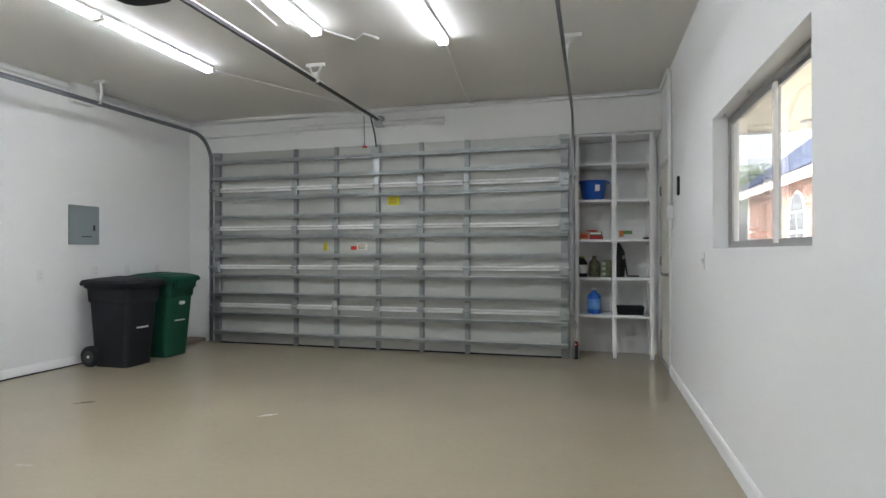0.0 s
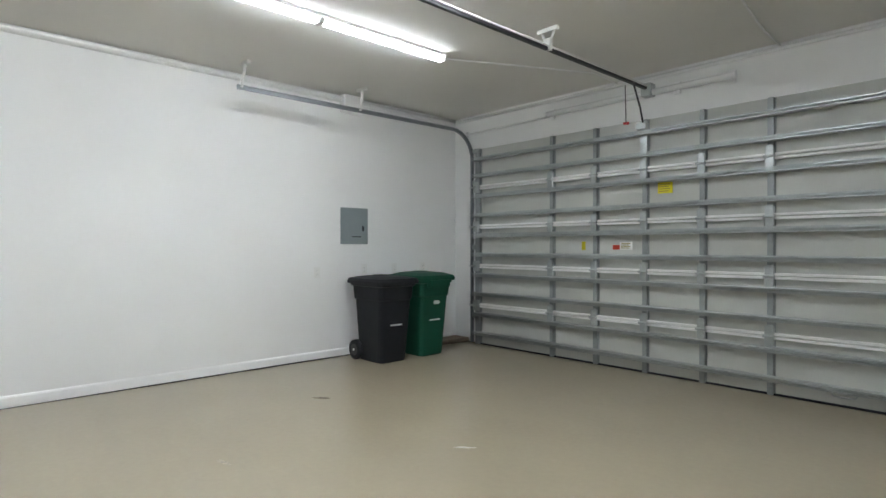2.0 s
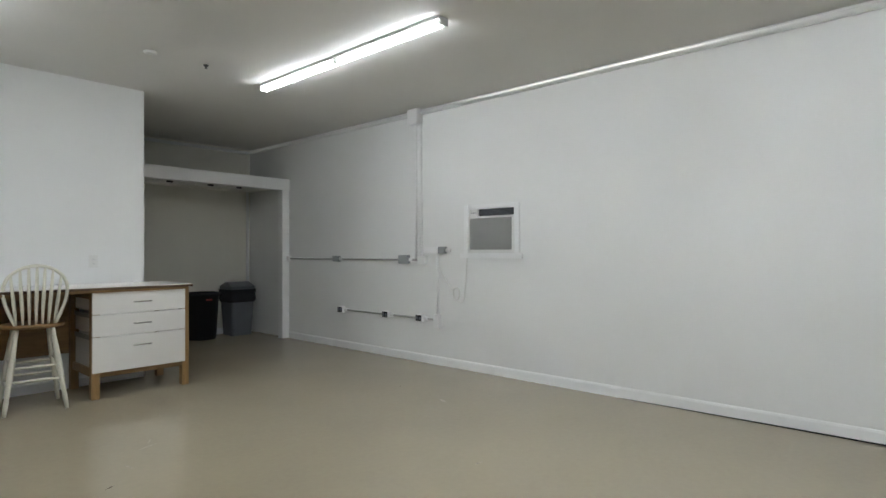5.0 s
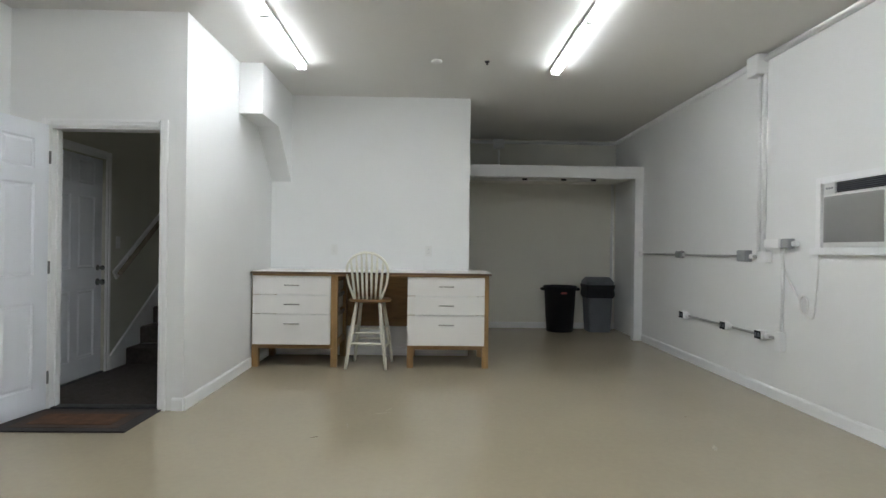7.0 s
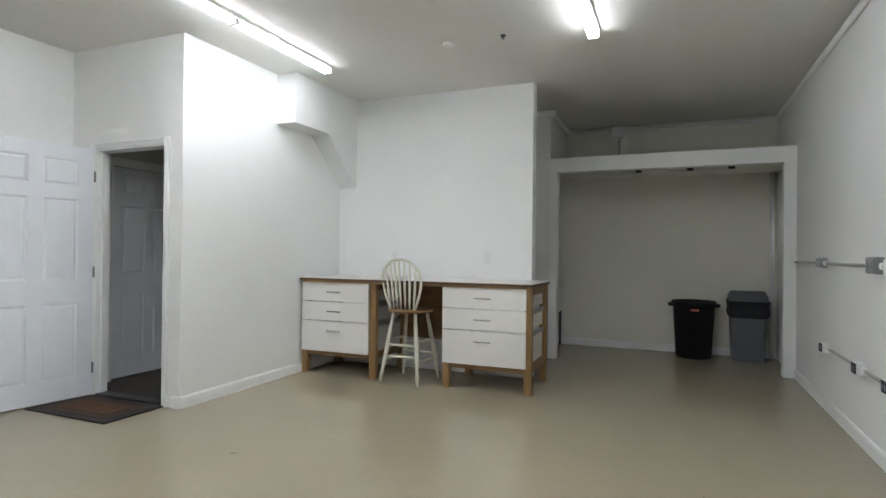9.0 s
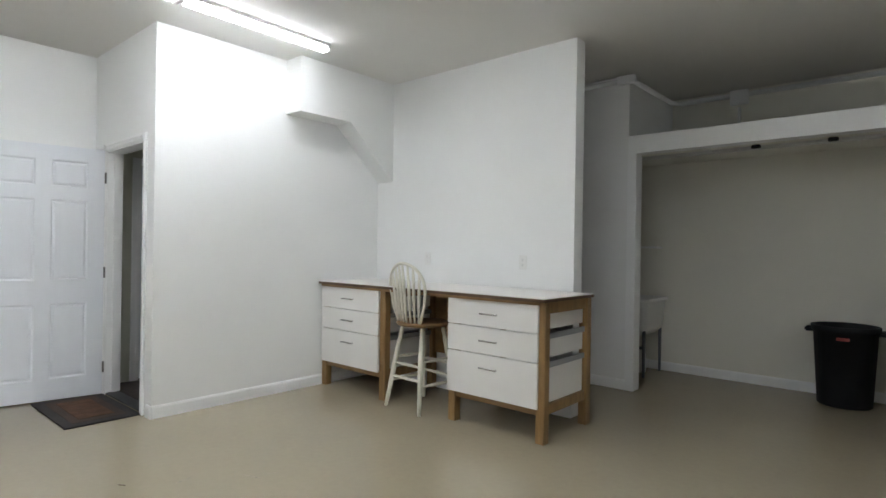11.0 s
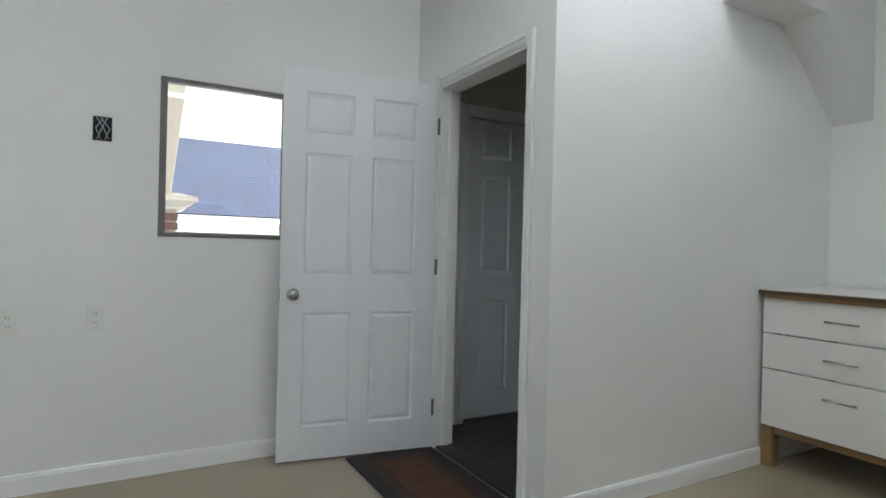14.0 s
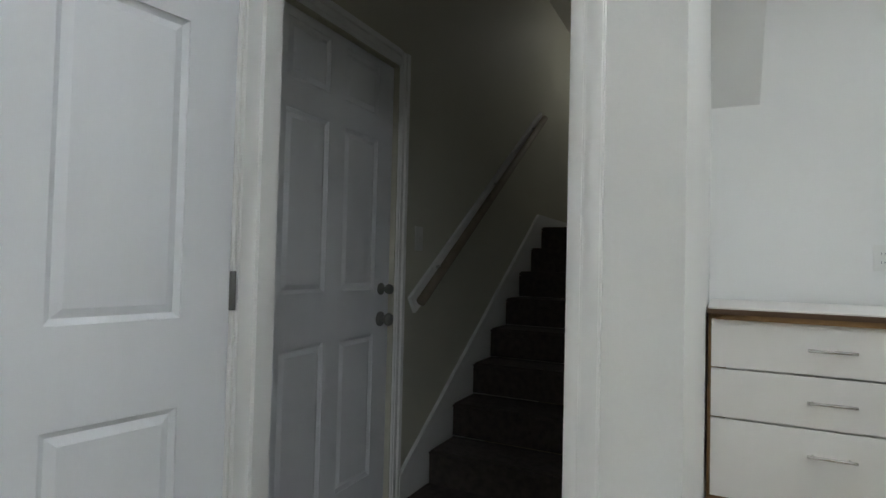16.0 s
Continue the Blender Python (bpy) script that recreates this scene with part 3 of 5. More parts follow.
# ---------------------------------------------------------------- windows
def window(name, wn_, depth, label):
    y0, y1, z0, z1 = wn_
    w = thing(name, (E + depth, (y0 + y1) / 2, z0), label, "window", kind="structure")
    x = E + depth
    metal = ALU if depth > 0.05 else ALUD
    f, sw = (0.03, 0.035) if depth > 0.05 else (0.018, 0.014)
    for nm, a in (("frame_bottom", (x, x + 0.05, y0, y1, z0, z0 + f)), ("frame_top", (x, x + 0.05, y0, y1, z1 - f, z1)), ("frame_side", (x, x + 0.05, y0, y0 + f, z0 + f, z1 - f)), ("frame_side", (x, x + 0.05, y1 - f, y1, z0 + f, z1 - f))):
        part(nm, bx(*a, bevel=0.003), metal, w)
    ym = (y0 + y1) / 2 - (0.05 if depth > 0.05 else 0)
    for k, (a, b, xo) in enumerate(((y0 + f, ym + 0.03, 0.028), (ym - 0.03, y1 - f, 0.006))):
        s = part("sash", bx(x + xo, x + xo + 0.016, a, a + sw, z0 + f, z1 - f, bevel=0.002), (WHITEP if k else ALU) if depth > 0.05 else ALUD, w)
        part("sash_stile", bx(x + xo, x + xo + 0.016, b - sw, b, z0 + f, z1 - f, bevel=0.002), metal, s)
        part("sash_rail", bx(x + xo, x + xo + 0.016, a + sw, b - sw, z0 + f, z0 + f + sw * 0.6), ALU, s)
        part("sash_rail", bx(x + xo, x + xo + 0.016, a + sw, b - sw, z1 - f - sw * 0.6, z1 - f), ALU, s)
        g = part("pane", bx(x + xo + 0.006, x + xo + 0.010, a + sw * 0.7, b - sw * 0.7, z0 + f + sw * 0.4, z1 - f - sw * 0.4), GLASS, s)
        g.visible_shadow = False
        if k == 1 and depth > 0.05:
            sc = part("insect_screen", bx(x + 0.046, x + 0.047, a + sw, b - sw, z0 + f, z1 - f), SCREEN, s, "fine grey insect screen")
            sc.visible_shadow = False
        if k == 0:
            for z in (z0 + 0.19, z1 - 0.19):
                part("latch", bx(x + 0.012, x + 0.026, b - 0.03, b - 0.008, z - 0.04, z + 0.04, bevel=0.003), WHITEP, s)
    part("sill", bx(E - 0.006, x, y0, y1, z0, z0 + 0.012, bevel=0.002), ALUD if depth < 0.05 else TRIM, w)
    for y in ((y1 - 0.12, y1 - 0.62) if depth > 0.05 else (y1 - 0.06,)):
        part("blind_bracket", tb([(E + 0.045, y, z1), (E + 0.045, y, z1 - 0.02), (E + 0.03, y - 0.03, z1 - 0.025), (E + 0.03, y - 0.05, z1 - 0.012)], 0.005, 6), WHITEP, w)
    return w


window("window_1", WIN1, 0.085, "aluminium sliding window in a deep white reveal")
window("window_2", WIN2, 0.012, "aluminium sliding window beside the open door")

# ---------------------------------------------------------------- wall services
def raceway(pts, r=0.022, nm="conduit", m=None):
    return solid(nm, tb(pts, r, 10), m or WALL, "grey metal surface conduit" if m else "white painted surface conduit", "conduit")


def jbox(x, y, z, sx, sy, sz, m=None, label="white painted junction box", dark=False):
    t = thing("junction_box", (x, y, z), label, "junction box")
    part("body", bx(x - sx / 2, x + sx / 2, y - sy / 2, y + sy / 2, z - sz / 2, z + sz / 2, bevel=0.005), m or TRIM, t)
    return t


xw = W + 0.022
raceway([(xw, 6.78, C - 0.05), (xw, -0.45, C - 0.05)], 0.024)
raceway([(xw, -0.61, C - 0.05), (xw, -4.20, C - 0.05), (xw + 0.04, -4.275, C - 0.05), (-2.54, -4.275, C - 0.05)], 0.024)
raceway([(-2.38, -4.275, C - 0.05), (-1.90, -4.275, C - 0.05), (-1.835, -4.2, C - 0.05), (-1.835, -3.19, C - 0.05)], 0.024)
raceway([(-1.75, -3.147, C - 0.05), (0.28, -3.147, C - 0.05)], 0.024)
raceway([(-2.46, -4.28, 2.70), (-2.46, -4.28, 2.29)], 0.014)
jbox(-2.46, -4.27, C - 0.075, 0.16, 0.06, 0.14)
jbox(-1.79, -3.15, C - 0.045, 0.16, 0.06, 0.075)
jbox(W + 0.05, -0.53, C - 0.09, 0.10, 0.16, 0.17)
jbox(W + 0.05, 5.165, C - 0.095, 0.10, 0.24, 0.19)
raceway([(W + 0.016, -0.545, C - 0.17), (W + 0.016, -0.545, 1.17)], 0.015)
raceway([(W + 0.016, -0.465, C - 0.17), (W + 0.016, -0.465, 1.20)], 0.015)
raceway([(W + 0.018, -3.12, 1.155), (W + 0.018, -2.07, 1.155)], 0.011, m=GREYC)
raceway([(W + 0.018, -1.95, 1.155), (W + 0.018, -0.80, 1.155)], 0.011, m=GREYC)
raceway([(W + 0.018, -0.66, 1.155), (W + 0.018, -0.50, 1.155)], 0.014, m=GREYC)
jbox(W + 0.025, -3.14, 1.155, 0.05, 0.06, 0.07)
jbox(W + 0.03, -0.43, 1.155, 0.06, 0.12, 0.09)
jbox(W + 0.03, -0.29, 1.265, 0.06, 0.20, 0.07)
jbox(W + 0.025, -0.215, 0.485, 0.05, 0.08, 0.15)
raceway([(W + 0.016, -0.215, 1.23), (W + 0.016, -0.215, 0.56)], 0.014)
raceway([(W + 0.018, -1.87, 0.498), (W + 0.018, -0.25, 0.498)], 0.011, m=GREYC)


def outlet_box(y, z, m, w=0.11, h=0.075, label="grey metal outlet box on the wall conduit"):
    t = thing("outlet_box", (W, y, z), label, "outlet")
    part("body", bx(W, W + 0.055, y - w / 2, y + w / 2, z - h / 2, z + h / 2, bevel=0.005), TRIM if m is BLACKP else m, t)
    part("cover", bx(W + 0.055, W + 0.060, y - w / 2 + 0.004, y + w / 2 - 0.004, z - h / 2 + 0.004, z + h / 2 - 0.004, bevel=0.002), GREYBOX if m is not BLACKP else BLACKP, t)
    for s in (-1, 1):
        part("socket", bx(W + 0.060, W + 0.063, y + s * w * 0.24 - 0.015, y + s * w * 0.24 + 0.015, z - 0.016, z + 0.016, bevel=0.001), GREYP if m is BLACKP else GREYBOX, t)
    part("elbow", bx(W, W + 0.035, y + w / 2, y + w / 2 + 0.06, z - 0.022, z + 0.018, bevel=0.006), TRIM, t)


outlet_box(-2.01, 1.16, GREYBOX)
outlet_box(-0.73, 1.16, GREYBOX, 0.15, 0.10)
outlet_box(-0.13, 1.265, GREYBOX, 0.09, 0.075)
for y in (-1.905, -1.035, -0.47):
    outlet_box(y, 0.50, BLACKP, 0.10, 0.075, "black outlet box on the low wall conduit")

cord = bpy.data.curves.new("cord", 'CURVE')
cord.dimensions, cord.bevel_depth = '3D', 0.006
pts = [(W + 0.05, -0.14, 1.23), (W + 0.03, -0.2, 1.1), (W + 0.02, -0.09, 0.93), (W + 0.02, 0.03, 0.80)]
for k in range(13):
    a = 2 * math.pi * k / 6
    pts.append((W + 0.025 + 0.001 * k, 0.07 + 0.05 * math.cos(a + 3.6), 0.80 + 0.075 * math.sin(a + 3.6)))
pts += [(W + 0.02, 0.12, 0.70), (W + 0.02, 0.17, 0.72), (W + 0.02, 0.19, 0.95), (W + 0.02, 0.21, 1.18)]
sp = cord.splines.new('NURBS')
sp.points.add(len(pts) - 1)
for p, q in zip(sp.points, pts):
    p.co = (*q, 1)
sp.use_endpoint_u, sp.order_u = True, 3
cord.materials.append(WHITEP)
tagged(new("power_cord", cord), "white air conditioner power cord hanging in a coil", "cord")

# air conditioner
ac = thing("air_conditioner", (W, 0.52, 1.2), "white through-wall air conditioner with grey louvre grille", "air conditioner")
y0, y1, z0, z1 = 0.165, 0.865, 1.195, 1.735
for nm, a in (("trim_side", (W, W + 0.02, y0, y0 + 0.055, z0, z1)), ("trim_side", (W, W + 0.02, y1 - 0.055, y1, z0, z1)), ("trim_head", (W, W + 0.02, y0 + 0.055, y1 - 0.055, z1 - 0.05, z1)), ("trim_sill", (W, W + 0.035, y0 - 0.04, y1 + 0.04, z0 - 0.015, z0 + 0.035))):
    part(nm, bx(*a, bevel=0.004), TRIM, ac)
part("case", bx(W - 0.35, W - 0.005, 0.2255, 0.8145, 1.2355, 1.6995), WHITEP, ac)
fr = part("front", bx(W - 0.005, W + 0.012, 0.232, 0.808, 1.24, 1.60, bevel=0.004), WHITEP, ac)
part("grille_back", bx(W + 0.0125, W + 0.0145, 0.25, 0.775, 1.268, 1.592), GRILLE, fr, "grey grille backing")
for k in range(26):
    z = 1.272 + k * 0.0122
    part("slat", bx(W + 0.010, W + 0.020, 0.25, 0.775, z, z + 0.006), GRILLE, fr)
part("vent", bx(W - 0.004, W + 0.006, 0.36, 0.79, 1.615, 1.685, bevel=0.002), BLACKP, ac, "dark air outlet")
for k in range(5):
    part("vent_blade", bx(W + 0.004, W + 0.010, 0.36, 0.79, 1.622 + k * 0.013, 1.626 + k * 0.013), GREYP, ac)
ct = part("controls", bx(W - 0.004, W + 0.012, 0.245, 0.35, 1.61, 1.69, bevel=0.003), WHITEP, ac)
for k in range(3):
    part("button", tb([(W + 0.012, 0.275 + k * 0.025, 1.65), (W + 0.017, 0.275 + k * 0.025, 1.65)], 0.008, 8), GREYBOX, ct)

# breaker panel
bp_ = thing("breaker_panel", (W, 5.23, 1.235), "grey enamelled electrical breaker panel on the wall", "electrical panel")
part("cover", bx(W, W + 0.014, 5.05, 5.412, 1.235, 1.64, bevel=0.004), PANELG, bp_)
dr = part("door", bx(W + 0.014, W + 0.020, 5.15, 5.36, 1.30, 1.51, bevel=0.003), PANELG, bp_)
part("latch", bx(W + 0.020, W + 0.028, 5.325, 5.35, 1.38, 1.44, bevel=0.003), BLACKP, dr)
part("handle_slot", bx(W + 0.0203, W + 0.0225, 5.19, 5.31, 1.312, 1.322), BLACKP, dr)


def plate(axis, p, sgn, u, z, kind="outlet"):
    t = thing("wall_" + kind, (p if axis == 'x' else u, u if axis == 'x' else p, z), f"white {kind} plate on the white wall", kind)

    def pb(du, dz, a, b, m, nm, ou=0.0, oz=0.0):
        lo, hi = sorted((p + sgn * a, p + sgn * b))
        if axis == 'x':
            part(nm, bx(lo, hi, u + ou - du, u + ou + du, z + oz - dz, z + oz + dz, bevel=0.0015), m, t)
        else:
            part(nm, bx(u + ou - du, u + ou + du, lo, hi, z + oz - dz, z + oz + dz, bevel=0.0015), m, t)
    pb(0.036, 0.058, 0, 0.006, WHITEP, "plate")
    if kind == "outlet":
        for oz in (-0.02, 0.02):
            pb(0.016, 0.014, 0.006, 0.009, WHITEP, "socket", 0, oz)
            for ou in (-0.006, 0.006):
                pb(0.0012, 0.005, 0.009, 0.0095, GREYP, "slot", ou, oz)
    else:
        pb(0.006, 0.014, 0.006, 0.016, WHITEP, "toggle")
    return t


plate('y', -2.05, 1, -0.375, 1.165)
plate('y', -2.05, 1, -1.42, 1.16)
plate('x', E, -1, 2.07, 0.76)
plate('x', E, -1, 1.75, 0.765)
plate('x', E, -1, 4.57, 1.09, "switch")
for y in (4.76, 5.37, 5.80, 6.25):
    plate('x', W, 1, y, 0.95 if y > 5 else 0.93)
plate('x', E, -1, -1.28, 1.21, "switch")

ob = thing("open_box", (E, 1.736, 1.64), "open black electrical box with loose wires in the wall", "electrical box")
part("box", bx(E - 0.004, E - 0.001, 1.698, 1.774, 1.585, 1.695), BLACKP, ob)
for k in range(4):
    y = 1.71 + 0.016 * k
    part("wire", tb([(E - 0.007, y, 1.59), (E - 0.018, y + 0.02 * (-1) ** k, 1.64), (E - 0.008, 1.76 - 0.014 * k, 1.69)], 0.003, 6), GREYBOX, ob)

kp = thing("door_keypad", (E, 5.61, 1.63), "black wall keypad beside the side door", "keypad")
part("body", bx(E - 0.018, E, 5.585, 5.64, 1.625, 1.785, bevel=0.005), BLACKP, kp)
for k in range(4):
    part("button", bx(E - 0.021, E - 0.018, 5.597, 5.628, 1.645 + k * 0.03, 1.662 + k * 0.03), GREYP, kp)
yn = N - 0.022
raceway([(W + 0.03, yn, C - 0.05), (E - 0.10, yn, C - 0.05), (E - 0.022, yn - 0.08, C - 0.045), (E - 0.022, 6.12, C - 0.03), (E - 0.022, 6.04, C - 0.06), (E - 0.022, 6.02, 1.57)], 0.018)
jbox(E - 0.025, 6.02, 1.51, 0.05, 0.09, 0.12)
raceway([(E - 0.012, 6.02, 1.45), (E - 0.012, 6.02, 1.36)], 0.008)
raceway([(W + 0.2, N - 0.02, 2.635), (-2.75, N - 0.02, 2.655)], 0.012)
jbox(W + 0.22, N - 0.02, 2.64, 0.05, 0.04, 0.07)
sb = thing("torsion_bar", (-1.75, N, 2.66), "white painted bar above the garage door", "bar")
part("bar", tb([(-2.75, N - 0.05, 2.675), (-0.78, N - 0.05, 2.675)], 0.030, 12), TRIM, sb)
for x in (-2.7, -1.3, -0.82):
    part("bracket", bx(x - 0.03, x + 0.03, N - 0.03, N, 2.62, 2.73, bevel=0.003), TRIM, sb)
for (x, y), (x2, y2) in (((-2.57, 5.06), (-1.9, N - 0.04)), ((-0.28, 4.89), (-0.45, N - 0.04))):
    raceway([(x, y, C - 0.012), (x2, y2 - 0.4, C - 0.012), (x2, y2, C - 0.03)], 0.008)
raceway([(-1.12, 4.47, C - 0.01), (-0.98, 4.72, C - 0.012), (-0.86, 4.62, C - 0.012), (-0.78, 4.74, C - 0.012)], 0.010)
for dx in (-0.22, -0.12):
    raceway([(-1.19 + dx, 3.2, C - 0.008), (-1.17 + dx, 3.8, C - 0.008), (-1.21 + dx, 4.3, C - 0.008)], 0.007)
sm = thing("smoke_detector", (-1.475, -0.825, C), "round white smoke detector on the ceiling", "smoke detector")
part("body", tb([(-1.475, -0.825, C), (-1.475, -0.825, C - 0.012), (-1.475, -0.825, C - 0.018)], [0.05, 0.05, 0.03], 16), WHITEP, sm)
sk = thing("sprinkler_head", (-1.926, -0.81, C), "small dark ceiling sprinkler head", "sprinkler")
part("head", tb([(-1.926, -0.81, C), (-1.926, -0.81, C - 0.012), (-1.926, -0.81, C - 0.014), (-1.926, -0.81, C - 0.026), (-1.926, -0.81, C - 0.029)], [0.022, 0.02, 0.007, 0.007, 0.014], 12), DARKM, sk)

# ---------------------------------------------------------------- desk
YF, YB = -1.38, -2.03
desk = solid("desk_top", bx(-2.05, 0.320, YB - 0.005, -1.335, 0.925, 0.945, bevel=0.003), WOODE, "white laminate desk top with dark wood edge", "desk top")
part("laminate", bx(-2.047, 0.317, YB - 0.002, -1.338, 0.9455, 0.951), LAMI, desk)
part("front_apron", bx(-2.0, 0.29, -1.365, -1.345, 0.905, 0.925), WOODX, desk)
part("knee_back", bx(-1.21, -0.53, YB + 0.02, YB + 0.035, 0.33, 0.925), WOODX, desk)


def drawer_unit(xr, xl, label, dl, dr):
    """A wooden frame with three white drawers between its front posts; xl is its low-x end, dl and dr the frame left free by the drawers."""
    u = thing("drawer_unit", ((xr + xl) / 2, -1.7, 0), label, "drawer unit", "drawer units under the desk")
    p = 0.065
    for x in (xl, xr - p):
        part("leg", bx(x, x + p, YF - p, YF, 0, 0.925, bevel=0.004), WOOD, u)
        part("leg", bx(x, x + p, YB, YB + p, 0, 0.925, bevel=0.004), WOOD, u)
        for z0, z1 in ((0.845, 0.925), (0.182, 0.250)):
            part("side_rail", bx(x + 0.012, x + p - 0.012, YB + p, YF - p, z0, z1, bevel=0.003), WOOD, u)
        for z in (0.535, 0.725):
            part("slide", bx(x + 0.020, x + 0.036, YB + p, YF - p, z - 0.048, z - 0.012), GREYBOX, u)
    part("front_rail", bx(xl + p, xr - p, YF - 0.045, YF - 0.008, 0.182, 0.226, bevel=0.003), WOODX, u)
    part("back_rail", bx(xl + p, xr - p, YB + 0.012, YB + 0.045, 0.182, 0.226, bevel=0.003), WOODX, u)
    for z0, z1, hz in ((0.226, 0.524, 0.433), (0.530, 0.714, 0.624), (0.720, 0.905, 0.812)):
        d = part("drawer", bx(xl + dl, xr - dr, YF + 0.001, YF + 0.019, z0, z1, bevel=0.002), LAMI, u)
        bm = bmesh.new()
        for a in ((xl + 0.037, xl + 0.049, YB + p, YF - p, z0 + 0.02, z1 - 0.012), (xr - 0.049, xr - 0.037, YB + p, YF - p, z0 + 0.02, z1 - 0.012), (xl + 0.049, xr - 0.049, YB + p, YF - p, z0 + 0.03, z0 + 0.04)):
            box(bm, *a)
        part("drawer_box", bm, LAMI, d)
        xc = (xl + xr) / 2 + 0.02
        bm = tube(bmesh.new(), [(xc - 0.075, YF + 0.045, hz), (xc + 0.075, YF + 0.045, hz)], 0.0055, 8)
        for s in (-0.055, 0.055):
            tube(bm, [(xc + s, YF + 0.019, hz), (xc + s, YF + 0.045, hz)], 0.004, 8)
        part("handle", bm, CHROME, d, "satin metal bar handle")
    return u


drawer_unit(0.316, -0.525, "white three-drawer unit in a brown wooden frame, against the wall", 0.066, 0.012)
drawer_unit(-1.218, -2.03, "white three-drawer unit in brown wooden frame at the desk end", 0.044, 0.002)

# ---------------------------------------------------------------- stool
st = thing("bar_stool", (-0.838, -1.50, 0), "cream spindle-back bar stool with brown wooden seat", "stool")
SX, SY, SZ = -0.838, -1.50, 0.675
bm = bmesh.new()
rings = []
for r, z in ((0.165, -0.03), (0.20, -0.024), (0.212, -0.008), (0.205, 0.004), (0.19, 0.008), (0.10, 0.0)):
    rings.append([(SX + r * 1.02 * math.cos(2 * math.pi * k / 32), SY + r * math.sin(2 * math.pi * k / 32), SZ + z) for k in range(32)])
loft(bm, rings, True)
part("seat", bm, WOODX, st, "brown varnished wooden seat")


def turned(a, b, r, nm):
    a, b = Vector(a), Vector(b)
    q = (0, 0.08, 0.12, 0.16, 0.45, 0.75, 0.8, 0.84, 1)
    rr = (0.8, 0.95, 0.8, 1.0, 1.25, 1.0, 0.85, 1.0, 0.7)
    return part(nm, tb([a.lerp(b, t) for t in q], [r * k for k in rr], 12), CREAM, st)


def foot(sx, sy, t):
    return Vector((SX + sx * (0.115 + 0.085 * t), SY + sy * (0.11 + 0.095 * t), (SZ - 0.028) * (1 - t)))


for sx in (-1, 1):
    for sy in (-1, 1):
        turned(foot(sx, sy, 0), foot(sx, sy, 1), 0.018, "leg")
for t in (0.40, 0.68):
    for sx in (-1, 1):
        turned(foot(sx, -1, t), foot(sx, 1, t), 0.011, "stretcher")
for t in (0.46, 0.62):
    for sy in (-1, 1):
        turned(foot(-1, sy, t), foot(1, sy, t), 0.011, "stretcher")
HB = 0.462


def hoop(a):
    """A point of the bent back hoop, a from 0 to 1 round it."""
    s, f = (-1, 2 * a) if a < 0.5 else (1, 2 - 2 * a)
    q = max(0.0, (f - 0.45) / 0.55)
    v = f / 0.45 * 0.60 if f < 0.45 else 0.60 + 0.40 * math.sin(q * math.pi / 2)
    w = 0.128 + 0.077 * math.sin(min(1, f / 0.45) * math.pi / 2) if f < 0.45 else 0.205 * math.cos(q * math.pi / 2)
    return Vector((SX + s * w, SY + 0.165 + 0.06 * v - 0.03 * w / 0.19, SZ + 0.005 + HB * v))


part("back_hoop", tb([hoop(k / 40) for k in range(41)], 0.0125, 10), CREAM, st)
for k in range(7):
    u = (k - 3) / 3
    lo = Vector((SX + u * 0.122, SY + 0.17 - 0.02 * abs(u), SZ + 0.005))
    best = min((hoop(j / 200) for j in range(50, 151)), key=lambda p: abs(p.x - (SX + u * 0.162)))
    part("spindle", tb([lo.lerp(best, t) for t in (0, 0.25, 0.45, 0.6, 0.8, 1)], [0.008, 0.012, 0.0135, 0.0125, 0.011, 0.008], 8), CREAM, st)

st.matrix_basis = st.matrix_basis @ pose(0, 0, 0, 0, 0, -5)

# ---------------------------------------------------------------- door mat
dm = thing("door_mat", (0.92, 0.36, 0), "dark door mat with rust-brown centre before the doorway", "door mat")
part("border", bx(0.475, 1.345, 0.115, 0.605, 0.0, 0.010, bevel=0.004), MATB, dm)
part("inner_band", bx(0.56, 1.26, 0.185, 0.535, 0.0085, 0.0115), mat("mat_band", (0.05, 0.030, 0.022), 0.95, var=0.3, grain=300, bump=0.5), dm)
part("field", bx(0.635, 1.185, 0.245, 0.475, 0.011, 0.0135), MATR, dm)


